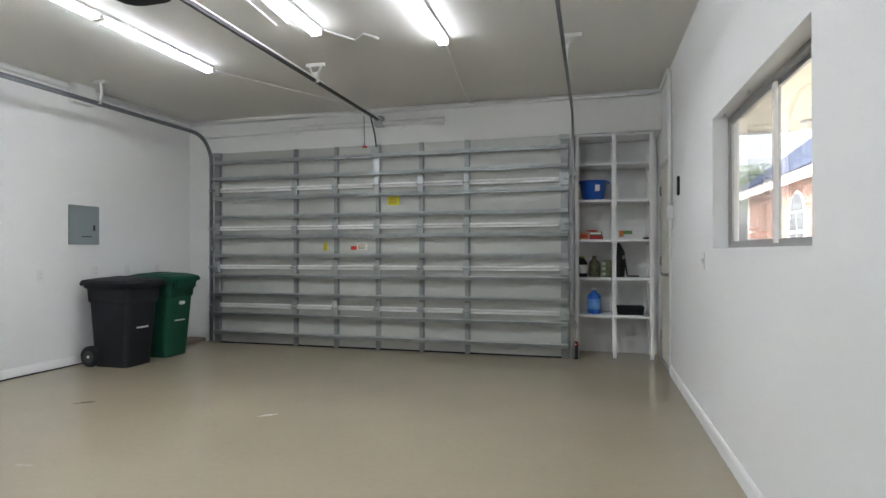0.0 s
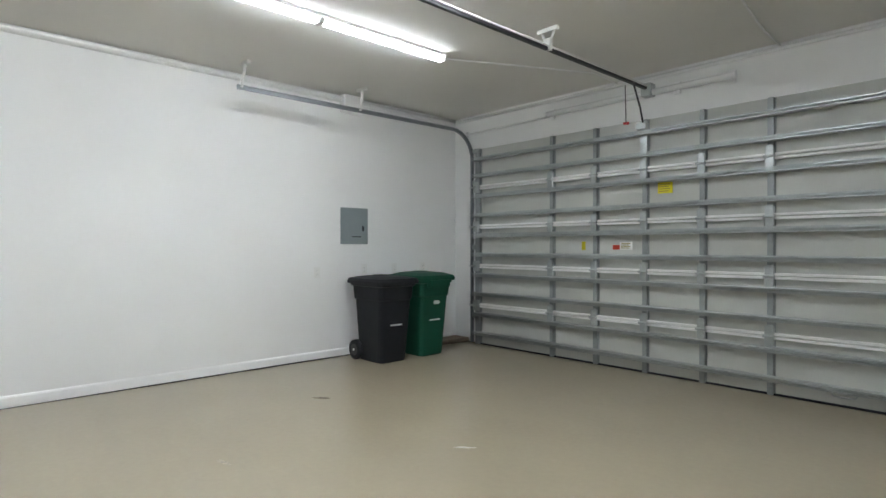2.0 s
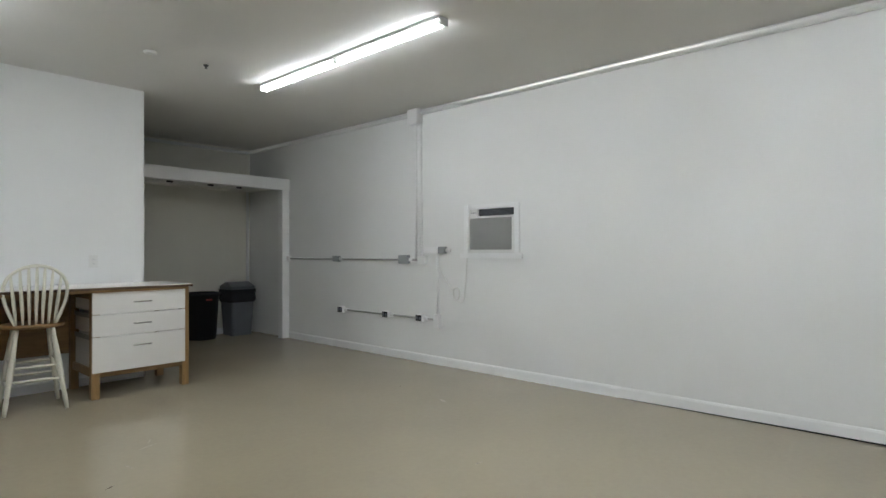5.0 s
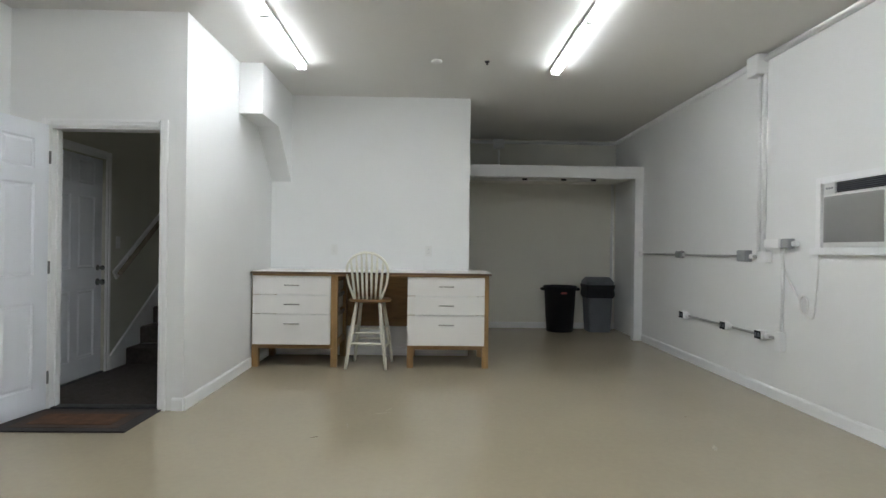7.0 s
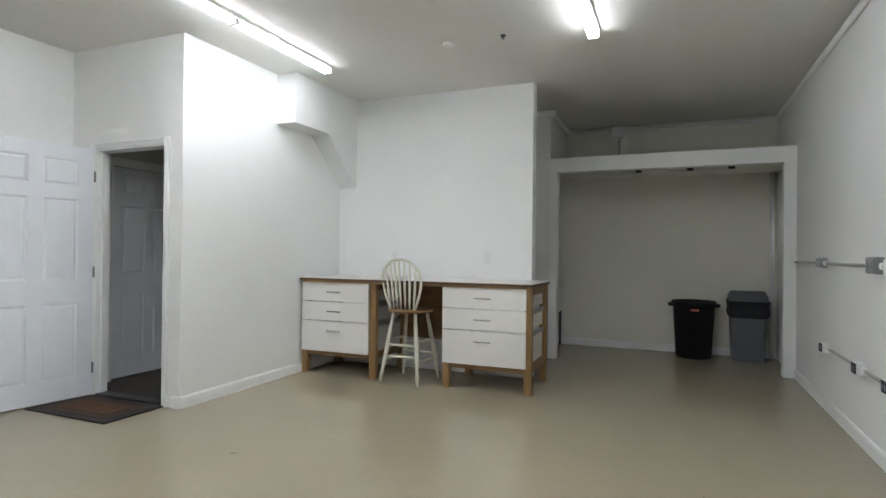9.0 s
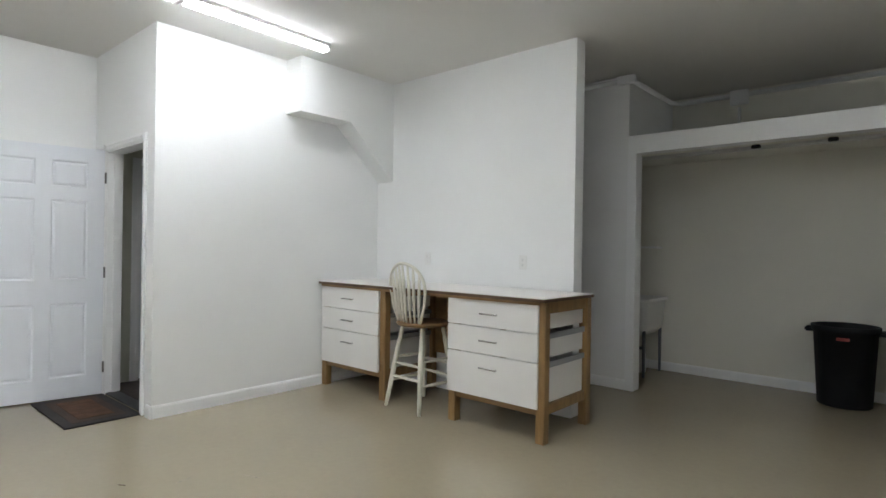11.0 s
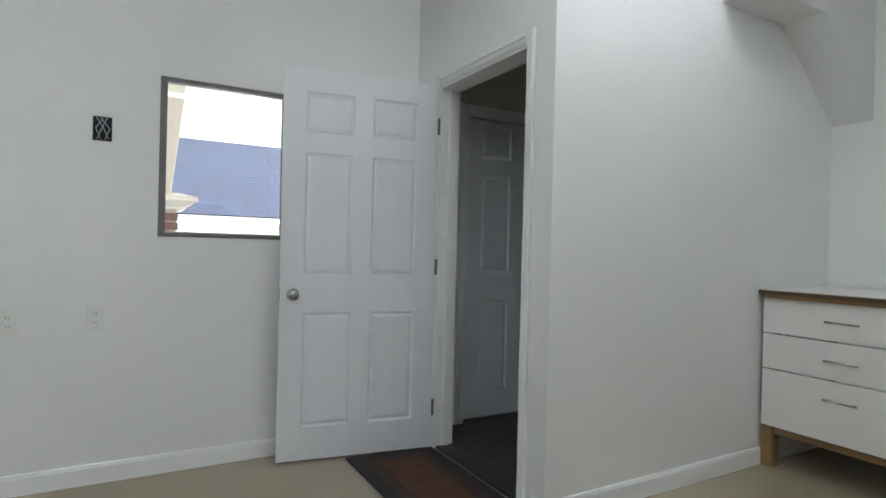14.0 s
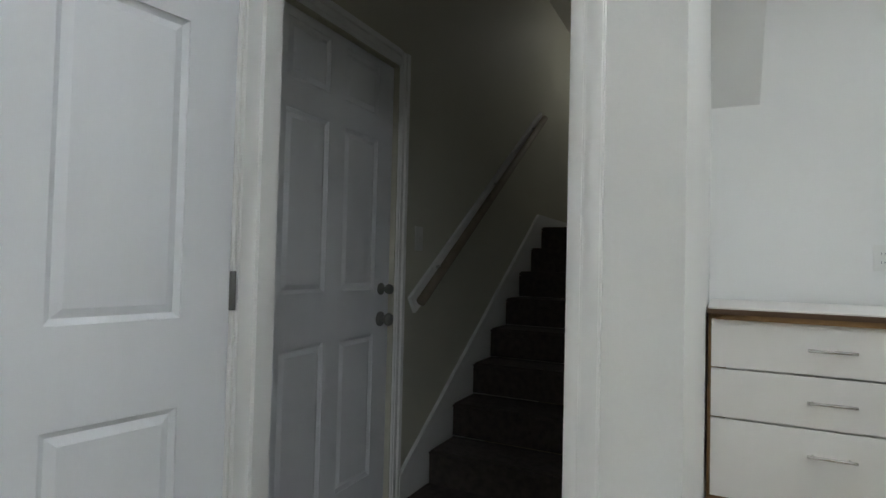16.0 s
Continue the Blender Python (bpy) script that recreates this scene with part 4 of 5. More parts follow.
# ---------------------------------------------------------------- wheeled carts
def cart(name, x0, x1, y0, y1, h, m, label, dome):
    t = thing(name, ((x0 + x1) / 2, (y0 + y1) / 2, 0), label, "wheeled bin", "wheeled waste carts")
    bm = bmesh.new()
    L = []
    for f, g, r in ((0.0, 0.040, 0.05), (0.02, 0.034, 0.06), (0.70, 0.008, 0.05), (0.72, -0.004, 0.05), (0.86, -0.012, 0.05), (0.87, -0.03, 0.05), (0.925, -0.035, 0.05)):
        L.append(rrect(x0 + g * 1.1, x1 - g * 1.1 + (0.05 if f > 0.8 else 0.03 + 0.03 * f), y0 + g, y1 - g, max(0.0, f * h), r))
    loft(bm, L)
    part("body", bm, m, t)
    bm = bmesh.new()
    L = []
    for g, z, r in ((-0.055, 0.895, 0.05), (-0.06, 0.925, 0.05), (-0.045, 0.955, 0.05), (0.03, 0.975 + dome, 0.08), (0.12, 0.985 + dome, 0.08)):
        L.append(rrect(x0 + g, x1 + 0.05 - g, y0 + g, y1 - g, z * h, r))
    loft(bm, L)
    lid = part("lid", bm, m, t)
    part("lid_recess", bx(x0 + 0.16, x1 - 0.16, y0 + 0.14, y1 - 0.14, (0.985 + dome) * h - 0.004, (0.985 + dome) * h + 0.006, bevel=0.003), m, lid)
    if dome > 0.001:
        part("lid_lip", bx(x1 + 0.06, x1 + 0.12, y0 + 0.04, y1 - 0.04, 0.80 * h, 0.925 * h, bevel=0.02), m, lid)
    part("handle", tb([(x0 - 0.035, y0 + 0.03, 0.91 * h), (x0 - 0.06, y0 + 0.06, 0.93 * h), (x0 - 0.06, y1 - 0.06, 0.93 * h), (x0 - 0.035, y1 - 0.03, 0.91 * h)], 0.014, 8), m, t)
    for y in (y0 + 0.008, y1 - 0.008):
        wl = part("wheel", tb([(x0 + 0.045, y - 0.028, 0.105), (x0 + 0.045, y - 0.022, 0.105), (x0 + 0.045, y + 0.022, 0.105), (x0 + 0.045, y + 0.028, 0.105)], [0.085, 0.105, 0.105, 0.085], 24), BLACKP, t)
        part("rim", tb([(x0 + 0.045, y - 0.030, 0.105), (x0 + 0.045, y + 0.030, 0.105)], 0.062, 16), GREYD, wl)
        part("hub", tb([(x0 + 0.045, y - 0.035, 0.105), (x0 + 0.045, y + 0.035, 0.105)], 0.014, 12), WHITEP, wl)
    part("axle", tb([(x0 + 0.045, y0 - 0.02, 0.105), (x0 + 0.045, y1 + 0.02, 0.105)], 0.010, 8), STEEL, t)
    for y in (y0 + 0.10, y1 - 0.10):
        part("lid_hinge", tb([(x0 - 0.055, y - 0.035, 0.935 * h), (x0 - 0.055, y + 0.035, 0.935 * h)], 0.022, 10), m, lid)
    yc = (y0 + y1) / 2
    xf = x1 + 0.028
    part("stamp", bx(xf - 0.035, xf + 0.005, yc - 0.075, yc + 0.075, 0.42 * h, 0.436 * h, bevel=0.003), WHITEP, t, "white bar label")
    part("front_recess", bx(xf - 0.05, xf - 0.006, yc - 0.11, yc + 0.11, 0.38 * h, 0.58 * h, bevel=0.01), m, t)
    return t


cart("black_cart", -4.06, -3.60, 5.085, 5.50, 0.915, BLACKP, "black wheeled waste cart with closed lid against the wall", 0.0)
g_ = cart("green_cart", -4.07, -3.615, 5.64, 6.05, 0.93, GREENP, "green wheeled recycling cart with closed lid against the wall", 0.01)
part("emblem", bx(-3.585, -3.553, 5.81, 5.90, 0.57, 0.61, bevel=0.012), WHITEP, g_, "pale printed emblem")
solid("concrete_curb", bx(W, -4.0, 6.30, N, 0, 0.045, bevel=0.01), mat("raw_concrete", (0.20, 0.155, 0.11), 0.85, var=0.25, scale=5), "bare brown concrete curb beside the garage door", "curb")

# ---------------------------------------------------------------- shelves
X0, X1, Y0, Y1 = 0.693, 1.497, 6.87, 7.25
sh = thing("shelf_unit", (1.1, 7.1, 0), "white painted wooden shelf unit, half full, in the niche", "shelf unit")
ZS = (0.459, 0.869, 1.2855, 1.72, 2.118, 2.430)
for x in (X0, 1.085, X1 - 0.03):
    part("upright", bx(x - 0.006, x + 0.034, Y0, Y0 + 0.035, 0, 2.405, bevel=0.003), TRIM, sh)
    part("upright", bx(x - 0.006, x + 0.034, Y1 - 0.035, Y1, 0, 2.405, bevel=0.003), TRIM, sh)
    for z in ZS[:-1]:
        part("cleat", bx(x - 0.012, x + 0.040, Y0 + 0.004, Y1 - 0.004, z - 0.055, z - 0.025, bevel=0.003), TRIM, sh)
for z in ZS:
    part("shelf", bx(X0 - 0.003, X1 + 0.003, Y0 - 0.006, Y1 - 0.002, z - 0.025, z, bevel=0.002), TRIM, sh)

BLUE = mat("blue_plastic", (0.008, 0.09, 0.42), 0.35, var=0.08)
bk = thing("blue_tub", (0.88, 7.06, ZS[3]), "round blue plastic tub on the shelf", "tub")
bm = bmesh.new()
loft(bm, [[(0.88 + r * math.cos(2 * math.pi * k / 28), 7.06 + r * 0.8 * math.sin(2 * math.pi * k / 28), ZS[3] + z) for k in range(28)] for r, z in ((0.10, 0), (0.115, 0.01), (0.14, 0.20), (0.155, 0.205), (0.155, 0.225), (0.145, 0.225), (0.135, 0.19), (0.10, 0.02))], True)
part("body", bm, BLUE, bk)
for s in (-1, 1):
    part("handle", tb([(0.88 + s * 0.15, 7.02, ZS[3] + 0.20), (0.88 + s * 0.175, 7.03, ZS[3] + 0.20), (0.88 + s * 0.175, 7.09, ZS[3] + 0.20), (0.88 + s * 0.15, 7.10, ZS[3] + 0.20)], 0.008, 8), BLUE, bk)
part("sticker", bx(0.90, 0.95, 6.948, 6.955, ZS[3] + 0.10, ZS[3] + 0.17), WHITEP, bk, "white paper sticker")

RED = mat("red_pack", (0.45, 0.03, 0.02), 0.45, var=0.2)
ORANGE = mat("orange_pack", (0.6, 0.18, 0.03), 0.5)
GREENK = mat("green_pack", (0.10, 0.22, 0.06), 0.5)
CAMO = mat("camo_pack", (0.10, 0.10, 0.05), 0.6, var=0.6, scale=25)
GREENP2 = mat("pale_green_print", (0.30, 0.36, 0.26), 0.5)
YEL = mat("yellow_pack", (0.45, 0.42, 0.02), 0.5)


def carton(name, x0, x1, z, h, m, label, y0=6.98, y1=7.12, band=None):
    t = thing(name, ((x0 + x1) / 2, 7.05, z), label, "box")
    part("body", bx(x0, x1, y0, y1, z, z + h, bevel=0.004), m, t)
    if band:
        part("label", bx(x0 + 0.01, x1 - 0.01, y0 - 0.003, y0 - 0.0005, z + h * 0.3, z + h * 0.75), band, t)
    return t


carton("red_packet", 0.735, 0.83, ZS[2], 0.075, ORANGE, "orange-red food packet lying on the shelf", band=RED)
carton("red_carton", 0.835, 0.985, ZS[2], 0.045, RED, "flat red carton lying on the shelf")
carton("mixed_packet", 0.835, 0.975, ZS[2] + 0.045, 0.045, CAMO, "dark packet with red and white print on a red carton", y0=6.985, y1=7.11, band=WHITEP)
carton("small_packet", 0.80, 0.93, ZS[2] + 0.09, 0.018, RED, "small red packet lying on the other cartons", y0=7.0, y1=7.10)
wc = carton("white_carton", 1.15, 1.40, ZS[2], 0.10, WHITEP, "white carton with green and orange picture on the shelf")
part("picture", bx(1.155, 1.20, 6.977, 6.9795, ZS[2] + 0.03, ZS[2] + 0.095), ORANGE, wc, "orange printed corner")
part("picture", bx(1.20, 1.29, 6.977, 6.9795, ZS[2] + 0.055, ZS[2] + 0.095), GREENK, wc, "green printed patch")
carton("flat_tray", 1.41, 1.465, ZS[2], 0.02, BLACKP, "small black tray on the shelf")
gb = carton("green_can_box", 0.965, 1.075, ZS[1], 0.19, CAMO, "stack of dark green cartons on the shelf")
for z in (0.02, 0.08, 0.135):
    part("print", bx(0.975, 1.01, 6.977, 6.9795, ZS[1] + z, ZS[1] + z + 0.03), GREENP2, gb, "pale green print")


def bottle(name, x, y, z, r, h, m, capm, label, band=None):
    t = thing(name, (x, y, z), label, "bottle")
    part("body", tb([(x, y, z + h * f) for f in (0, 0.02, 0.62, 0.72, 0.82, 0.9)], [r * 0.9, r, r, r * 0.9, r * 0.4, r * 0.35], 16), m, t)
    part("cap", tb([(x, y, z + h * f) for f in (0.9, 1.0)], r * 0.4, 12), capm, t)
    if band:
        part("label", tb([(x, y, z + h * 0.18), (x, y, z + h * 0.58)], r * 1.02, 16), band, t)
    return t


bottle("spray_bottle", 0.768, 7.02, ZS[1], 0.048, 0.235, BLACKP, YEL, "black and white bottle with yellow cap", WHITEP)
bottle("dark_bottle", 0.735, 7.12, ZS[1], 0.032, 0.25, BLACKP, WHITEP, "small dark bottle on the shelf")
bottle("camo_jar", 0.89, 7.06, ZS[1], 0.062, 0.235, CAMO, CAMO, "mottled green jar on the shelf")
bottle("blue_jug", 0.885, 7.05, ZS[0], 0.075, 0.29, BLUE, WHITEP, "blue liquid jug with white cap on the shelf", mat("blue_label", (0.10, 0.25, 0.55), 0.4, var=0.3, scale=30))
bagm = mat("black_fabric", (0.012, 0.012, 0.014), 0.8, var=0.3)
bag = thing("black_bag", (1.18, 7.08, ZS[1]), "black strapped bag hanging from the shelf above", "bag")
part("body", tb([(1.165, 7.06, ZS[1]), (1.17, 7.06, ZS[1] + 0.08), (1.165, 7.05, ZS[1] + 0.22), (1.15, 7.05, ZS[1] + 0.38)], [0.045, 0.05, 0.04, 0.015], 12), bagm, bag)
part("strap", tb([(1.15, 7.03, ZS[1] + 0.38), (1.20, 7.0, ZS[1] + 0.28), (1.225, 7.0, ZS[1] + 0.10), (1.24, 7.0, ZS[1] + 0.015), (1.36, 7.02, ZS[1] + 0.012)], 0.010, 8), bagm, bag)
part("buckle", bx(1.185, 1.215, 6.985, 6.995, ZS[1] + 0.2, ZS[1] + 0.24), GREYBOX, bag)
tr = thing("black_tray", (1.27, 7.08, ZS[0]), "black plastic tray on the low shelf", "tray")
bm = bmesh.new()
loft(bm, [rrect(1.14 - g, 1.41 + g, 6.99 - g, 7.16 + g, ZS[0] + z, 0.02) for g, z in ((0, 0), (0.006, 0.075), (0.012, 0.078), (0.012, 0.09), (-0.012, 0.09), (-0.016, 0.02))])
part("body", bm, BLACKP, tr)
part("grip", tb([(1.20, 6.97, ZS[0] + 0.085), (1.22, 6.965, ZS[0] + 0.10), (1.33, 6.965, ZS[0] + 0.10), (1.35, 6.97, ZS[0] + 0.085)], 0.006, 8), BLACKP, tr)
se = thing("door_sensor", (0.70, 6.72, 0.0), "black door sensor with a red light", "sensor")
part("body", bx(0.668, 0.72, 6.70, 6.745, 0.0, 0.19, bevel=0.006), BLACKP, se)
part("indicator", tb([(0.695, 6.70, 0.16), (0.695, 6.694, 0.16)], 0.004, 10), emit("red_indicator", (1.0, 0.05, 0.03), 2.0), se, "glowing red indicator light")

# ---------------------------------------------------------------- closet
cr = thing("clothes_rail", (-2.8, -3.6, 2.2), "thin white closet rail with brackets under the deck", "closet rail")
part("bar", tb([(-3.75, -3.62, 2.16), (-1.2, -3.62, 2.16)], 0.007, 8), WHITEP, cr)
part("guide", bx(-3.75, -1.2, -3.69, -3.67, 2.18, 2.197), WHITEP, cr)
for x in (-3.72, -3.3, -2.75, -2.35):
    part("bracket", bx(x - 0.035, x + 0.035, -3.645, -3.60, 2.165, 2.198, bevel=0.006), DARKM if x < -2.5 else WHITEP, cr)

tc_ = thing("trash_can", (-3.36, -4.02, 0), "round black trash can against the closet wall", "trash can")
cx, cy = -3.36, -4.02
bm = bmesh.new()
loft(bm, [[(cx + r * math.cos(2 * math.pi * k / 28), cy + r * math.sin(2 * math.pi * k / 28), z) for k in range(28)] for r, z in ((0.185, 0), (0.195, 0.01), (0.228, 0.62), (0.244, 0.62), (0.247, 0.665), (0.238, 0.67), (0.224, 0.66), (0.185, 0.05))], True)
part("body", bm, BLACKP, tc_)
for s in (-1, 1):
    part("grip", bx(cx + s * 0.25 - 0.035, cx + s * 0.25 + 0.035, cy - 0.06, cy + 0.06, 0.60, 0.64, bevel=0.01), BLACKP, tc_)
part("badge", bx(cx - 0.05, cx + 0.04, cy + 0.215, cy + 0.229, 0.56, 0.585, bevel=0.003), mat("badge_red", (0.28, 0.05, 0.045), 0.5), tc_, "small red badge")
g2 = thing("grey_bin", (-3.92, -4.02, 0), "tall grey bin with a black liner and peaked lid", "bin")
bm = bmesh.new()
loft(bm, [rrect(-4.12 + g, -3.74 - g, -4.26 + g, -3.88 - g, z, 0.04) for g, z in ((0.035, 0), (0.03, 0.02), (0.0, 0.66))])
part("body", bm, GREYP, g2)
bm = bmesh.new()
loft(bm, [rrect(-4.135 + g, -3.725 - g, -4.275 + g, -3.865 - g, z, 0.045) for g, z in ((0.012, 0.50), (-0.004, 0.54), (0.004, 0.62), (-0.008, 0.69))])
part("liner", bm, BLACKP, g2, "black bag folded over the rim")
bm = bmesh.new()
loft(bm, [rrect(-4.125 + g, -3.735 - g, -4.265 + k, -3.875 - k, z, 0.03) for g, k, z in ((0.0, 0.0, 0.691), (0.0, 0.0, 0.735), (0.02, 0.15, 0.80))])
part("lid", bm, GREYP, g2)
solid("corner_pipe", tb([(-4.20, -4.26, 0), (-4.20, -4.26, 2.2)], 0.022, 12), WALL, "white painted pipe in the closet corner", "pipe")

sk_ = thing("laundry_sink", (-1.45, -4.02, 0), "white plastic laundry sink on thin legs in the closet", "sink")
bm = bmesh.new()
loft(bm, [rrect(-1.80 + g, -1.20 - g, -4.28 + g, -3.72 - g, z, 0.05) for g, z in ((0.08, 0.42), (0.03, 0.47), (0.01, 0.755), (-0.01, 0.765), (-0.01, 0.79), (0.02, 0.79), (0.04, 0.755), (0.07, 0.47))])
part("basin", bm, WHITEP, sk_)
for x in (-1.74, -1.26):
    for y in (-4.22, -3.78):
        part("leg", tb([(x, y, 0.47), (x, y, 0.0)], [0.018, 0.014], 8), GREYP, sk_)
part("drain", tb([(-1.43, -4.0, 0.45), (-1.43, -4.0, 0.22), (-1.43, -4.1, 0.17), (-1.43, -4.2, 0.24), (-1.43, -4.28, 0.25)], 0.02, 8), WHITEP, sk_)
part("tap", tb([(-1.43, -4.26, 0.84), (-1.43, -4.26, 1.0), (-1.43, -4.18, 1.05), (-1.43, -4.08, 1.0)], 0.012, 8), CHROME, sk_)
solid("wall_ledge", bx(-1.73, -1.2, -4.30, -4.14, 1.30, 1.32, bevel=0.003), TRIM, "short white shelf above the laundry sink", "shelf")
bottle("sink_jug", -1.60, -4.05, 0.0, 0.06, 0.26, WHITEP, GREYP, "white jug on the floor under the sink")

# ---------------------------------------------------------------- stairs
# Closet walls and deck: slightly creamier than wall_paint.
CRW = mat("closet_wall_tone", (0.78, 0.765, 0.69), 0.6, var=0.02, scale=1.2, grain=140, bump=0.08)
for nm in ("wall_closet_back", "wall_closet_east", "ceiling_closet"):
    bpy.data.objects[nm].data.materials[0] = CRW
# East and south stairwell walls: darker and yellower than wall_paint.
STW = mat("stairwell_wall_tone", (0.56, 0.55, 0.47), 0.6, var=0.03, scale=1.2, grain=120, bump=0.08)
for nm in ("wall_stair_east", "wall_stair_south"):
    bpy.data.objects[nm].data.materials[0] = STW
sr = thing("staircase", (1.0, -1.4, 0), "dark carpeted straight stairs rising beside the wall", "staircase", kind="structure")
RISE, RUN, NS = 0.175, 0.264, 8
for k in range(NS):
    y = -1.39 - RUN * k
    z = RISE * (k + 1)
    bm = bx(0.448, E - 0.022, y - RUN - (1.15 if k == NS - 1 else 0.02), y - 0.02, z - RISE if k else 0.0, z - 0.03)
    box(bm, 0.448, E - 0.022, y - RUN - (1.15 if k == NS - 1 else 0.02), y, z - 0.035, z, bevel=0.012)
    part("step", bm, CARPET, sr, "dark brown carpeted step")
bm = bmesh.new()
za = RISE / RUN
prof = [(-1.13, 0.0), (-1.13, 0.13), (-3.19, 0.13 + 2.06 * za), (-4.28, 0.13 + 2.06 * za), (-4.28, 1.3), (-3.1, 1.0), (-1.7, 0.0)]
a = [bm.verts.new((E - 0.001, y, z)) for y, z in prof]
b = [bm.verts.new((E - 0.020, y, z)) for y, z in prof]
for k in range(len(prof)):
    bm.faces.new((a[k], a[(k + 1) % 7], b[(k + 1) % 7], b[k]))
bm.faces.new(a)
bm.faces.new(b[::-1])
part("skirt_board", bm, TRIM, sr, "white skirting board along the steps")
hr = thing("handrail", (E, -2.0, 1.4), "brown wooden handrail on a white wall board", "handrail")
d = Vector((0, -3.20 + 1.25, 2.265 - 0.927)).normalized()
n = Vector((0, -d.z, d.y))
bm = bmesh.new()
pa, pb = Vector((E - 0.001, -1.215, 0.895)), Vector((E - 0.001, -3.23, 2.275))
loft(bm, [[p + n * u + Vector((x, 0, 0)) for u, x in ((-0.045, 0), (0.045, 0), (0.045, -0.018), (-0.045, -0.018))] for p in (pa, pb)])
part("wall_board", bm, TRIM, hr, "white backing board")
bm = bmesh.new()
loft(bm, [[p + n * (0.024 * math.cos(q)) + Vector((-0.045 + 0.024 * math.sin(q), 0, 0)) for q in [2 * math.pi * k / 12 for k in range(12)]] for p in (pa + d * 0.03, pb - d * 0.03)], True)
part("rail", bm, mat("dark_rail_wood", (0.24, 0.20, 0.15), 0.5, var=0.2, scale=8), hr, "brown varnished rail")
for f in (0.12, 0.5, 0.88):
    p = pa.lerp(pb, f)
    part("bracket", tb([p + Vector((-0.015, 0, 0)) - n * 0.02, p + Vector((-0.045, 0, 0)) - n * 0.02], 0.008, 8), CHROME, hr)

# Unseen fill light, added to brighten the stairs from above.
sl = thing("stair_fill_light", (0.95, -3.9, 3.3), "added unseen fill light above the stair landing", "ceiling light")
part("base", tb([(0.95, -3.9, 3.3), (0.95, -3.9, 3.27)], 0.15, 24), WHITEP, sl)
part("dome", tb([(0.95, -3.9, 3.27), (0.95, -3.9, 3.24), (0.95, -3.9, 3.20), (0.95, -3.9, 3.185)], [0.14, 0.135, 0.09, 0.02], 24), emit("stair_fill_glow", (1.0, 0.97, 0.92), 1.5), sl, "glowing dome of the added fill light")

# ---------------------------------------------------------------- floor marks
STAIN = mat("floor_scuff", (0.11, 0.085, 0.05), 0.85, var=0.3, scale=40, spec=0.15)
random.seed(5)
FAINT = mat("floor_scuff_faint", (0.25, 0.205, 0.135), 0.5, var=0.3, scale=40, spec=0.3)
PALE = mat("floor_scuff_pale", (0.39, 0.34, 0.25), 0.3, var=0.3, scale=40)
for x, y, w, l, a, m in ((-2.90, 4.01, 0.034, 0.085, 35, STAIN), (-0.73, 0.66, 0.008, 0.035, 30, STAIN), (-3.29, 0.19, 0.008, 0.012, 0, STAIN), (-3.18, 0.82, 0.018, 0.07, 70, FAINT), (-1.10, 0.15, 0.012, 0.08, 20, FAINT), (-2.11, 2.92, 0.025, 0.07, 10, FAINT), (-1.355, 4.07, 0.02, 0.08, 40, PALE), (-0.9, 0.42, 0.007, 0.07, 100, FAINT), (-1.15, 0.05, 0.006, 0.05, 60, FAINT), (-2.3, 1.9, 0.012, 0.05, 0, FAINT)):
    bm = bmesh.new()
    vs = []
    for k in range(16):
        q = 2 * math.pi * k / 16
        r = random.uniform(0.55, 1.0)
        p = Vector((l * r * math.cos(q), w * r * math.sin(q), 0))
        p.rotate(Euler((0, 0, radians(a))))
        vs.append(bm.verts.new((x + p.x, y + p.y, 0.0012)))
    bm.faces.new(vs)
    solid("floor_scuff", bm, m, "small scuff mark on the tan painted floor", "floor mark", "floor scuffs")

# ---------------------------------------------------------------- outside
solid("ground", bx(-600, 600, -600, 600, -0.6, -0.14), GROUND, "pale concrete yard", "ground", kind="structure")
po = thing("porch_roof", (2.6, 4, 2.8), "cream porch roof with flat soffit along the garage", "porch roof")
SOFFIT = mat("soffit_cream", (0.72, 0.66, 0.52), 0.7)
part("soffit", bx(E + 0.15, 4.25, -1.5, 9.1, 2.80, 2.86), SOFFIT, po)
part("fascia", bx(4.25, 4.30, -1.5, 9.1, 2.77, 3.02), WHITEX, po)
part("deck", bx(E - 4.0, 4.25, -1.5, 9.1, 3.45, 3.5), ROOF, po)
part("end_fascia", bx(E + 0.15, 4.30, 9.1, 9.15, 2.77, 3.02), WHITEX, po)
LX, LY = 3.53, 8.55
lt = thing("porch_light", (LX, LY, 2.67), "round white drum light under the porch soffit", "porch light")
part("base", tb([(LX, LY, 2.80), (LX, LY, 2.775)], 0.11, 20), GREYBOX, lt)
part("drum", tb([(LX, LY, 2.775), (LX, LY, 2.69), (LX, LY, 2.67)], [0.10, 0.10, 0.06], 20), WHITEP, lt, "white glass drum")

pr = thing("porch_pier", (3.4, 1.5, -0.14), "brick porch pier with pale stone cap and flared white column", "pier")
PX, PY = 3.4, 1.50
part("core", bx(PX - 0.19, PX + 0.19, PY - 0.19, PY + 0.19, -0.14, 1.37), MORTAR, pr)
bme = bmesh.new()
box(bme, -0.092, 0.092, -0.012, 0.012, -0.029, 0.029, bevel=0.003)
brick_me = bpy.data.meshes.new("brick")
bme.to_mesh(brick_me)
bme.free()
brick_me.materials.append(BRICK)


def brick(m, parent):
    o = new("brick", brick_me)
    o.parent = parent
    o.matrix_parent_inverse = parent.matrix_basis.inverted()
    o.matrix_basis = m
    return o


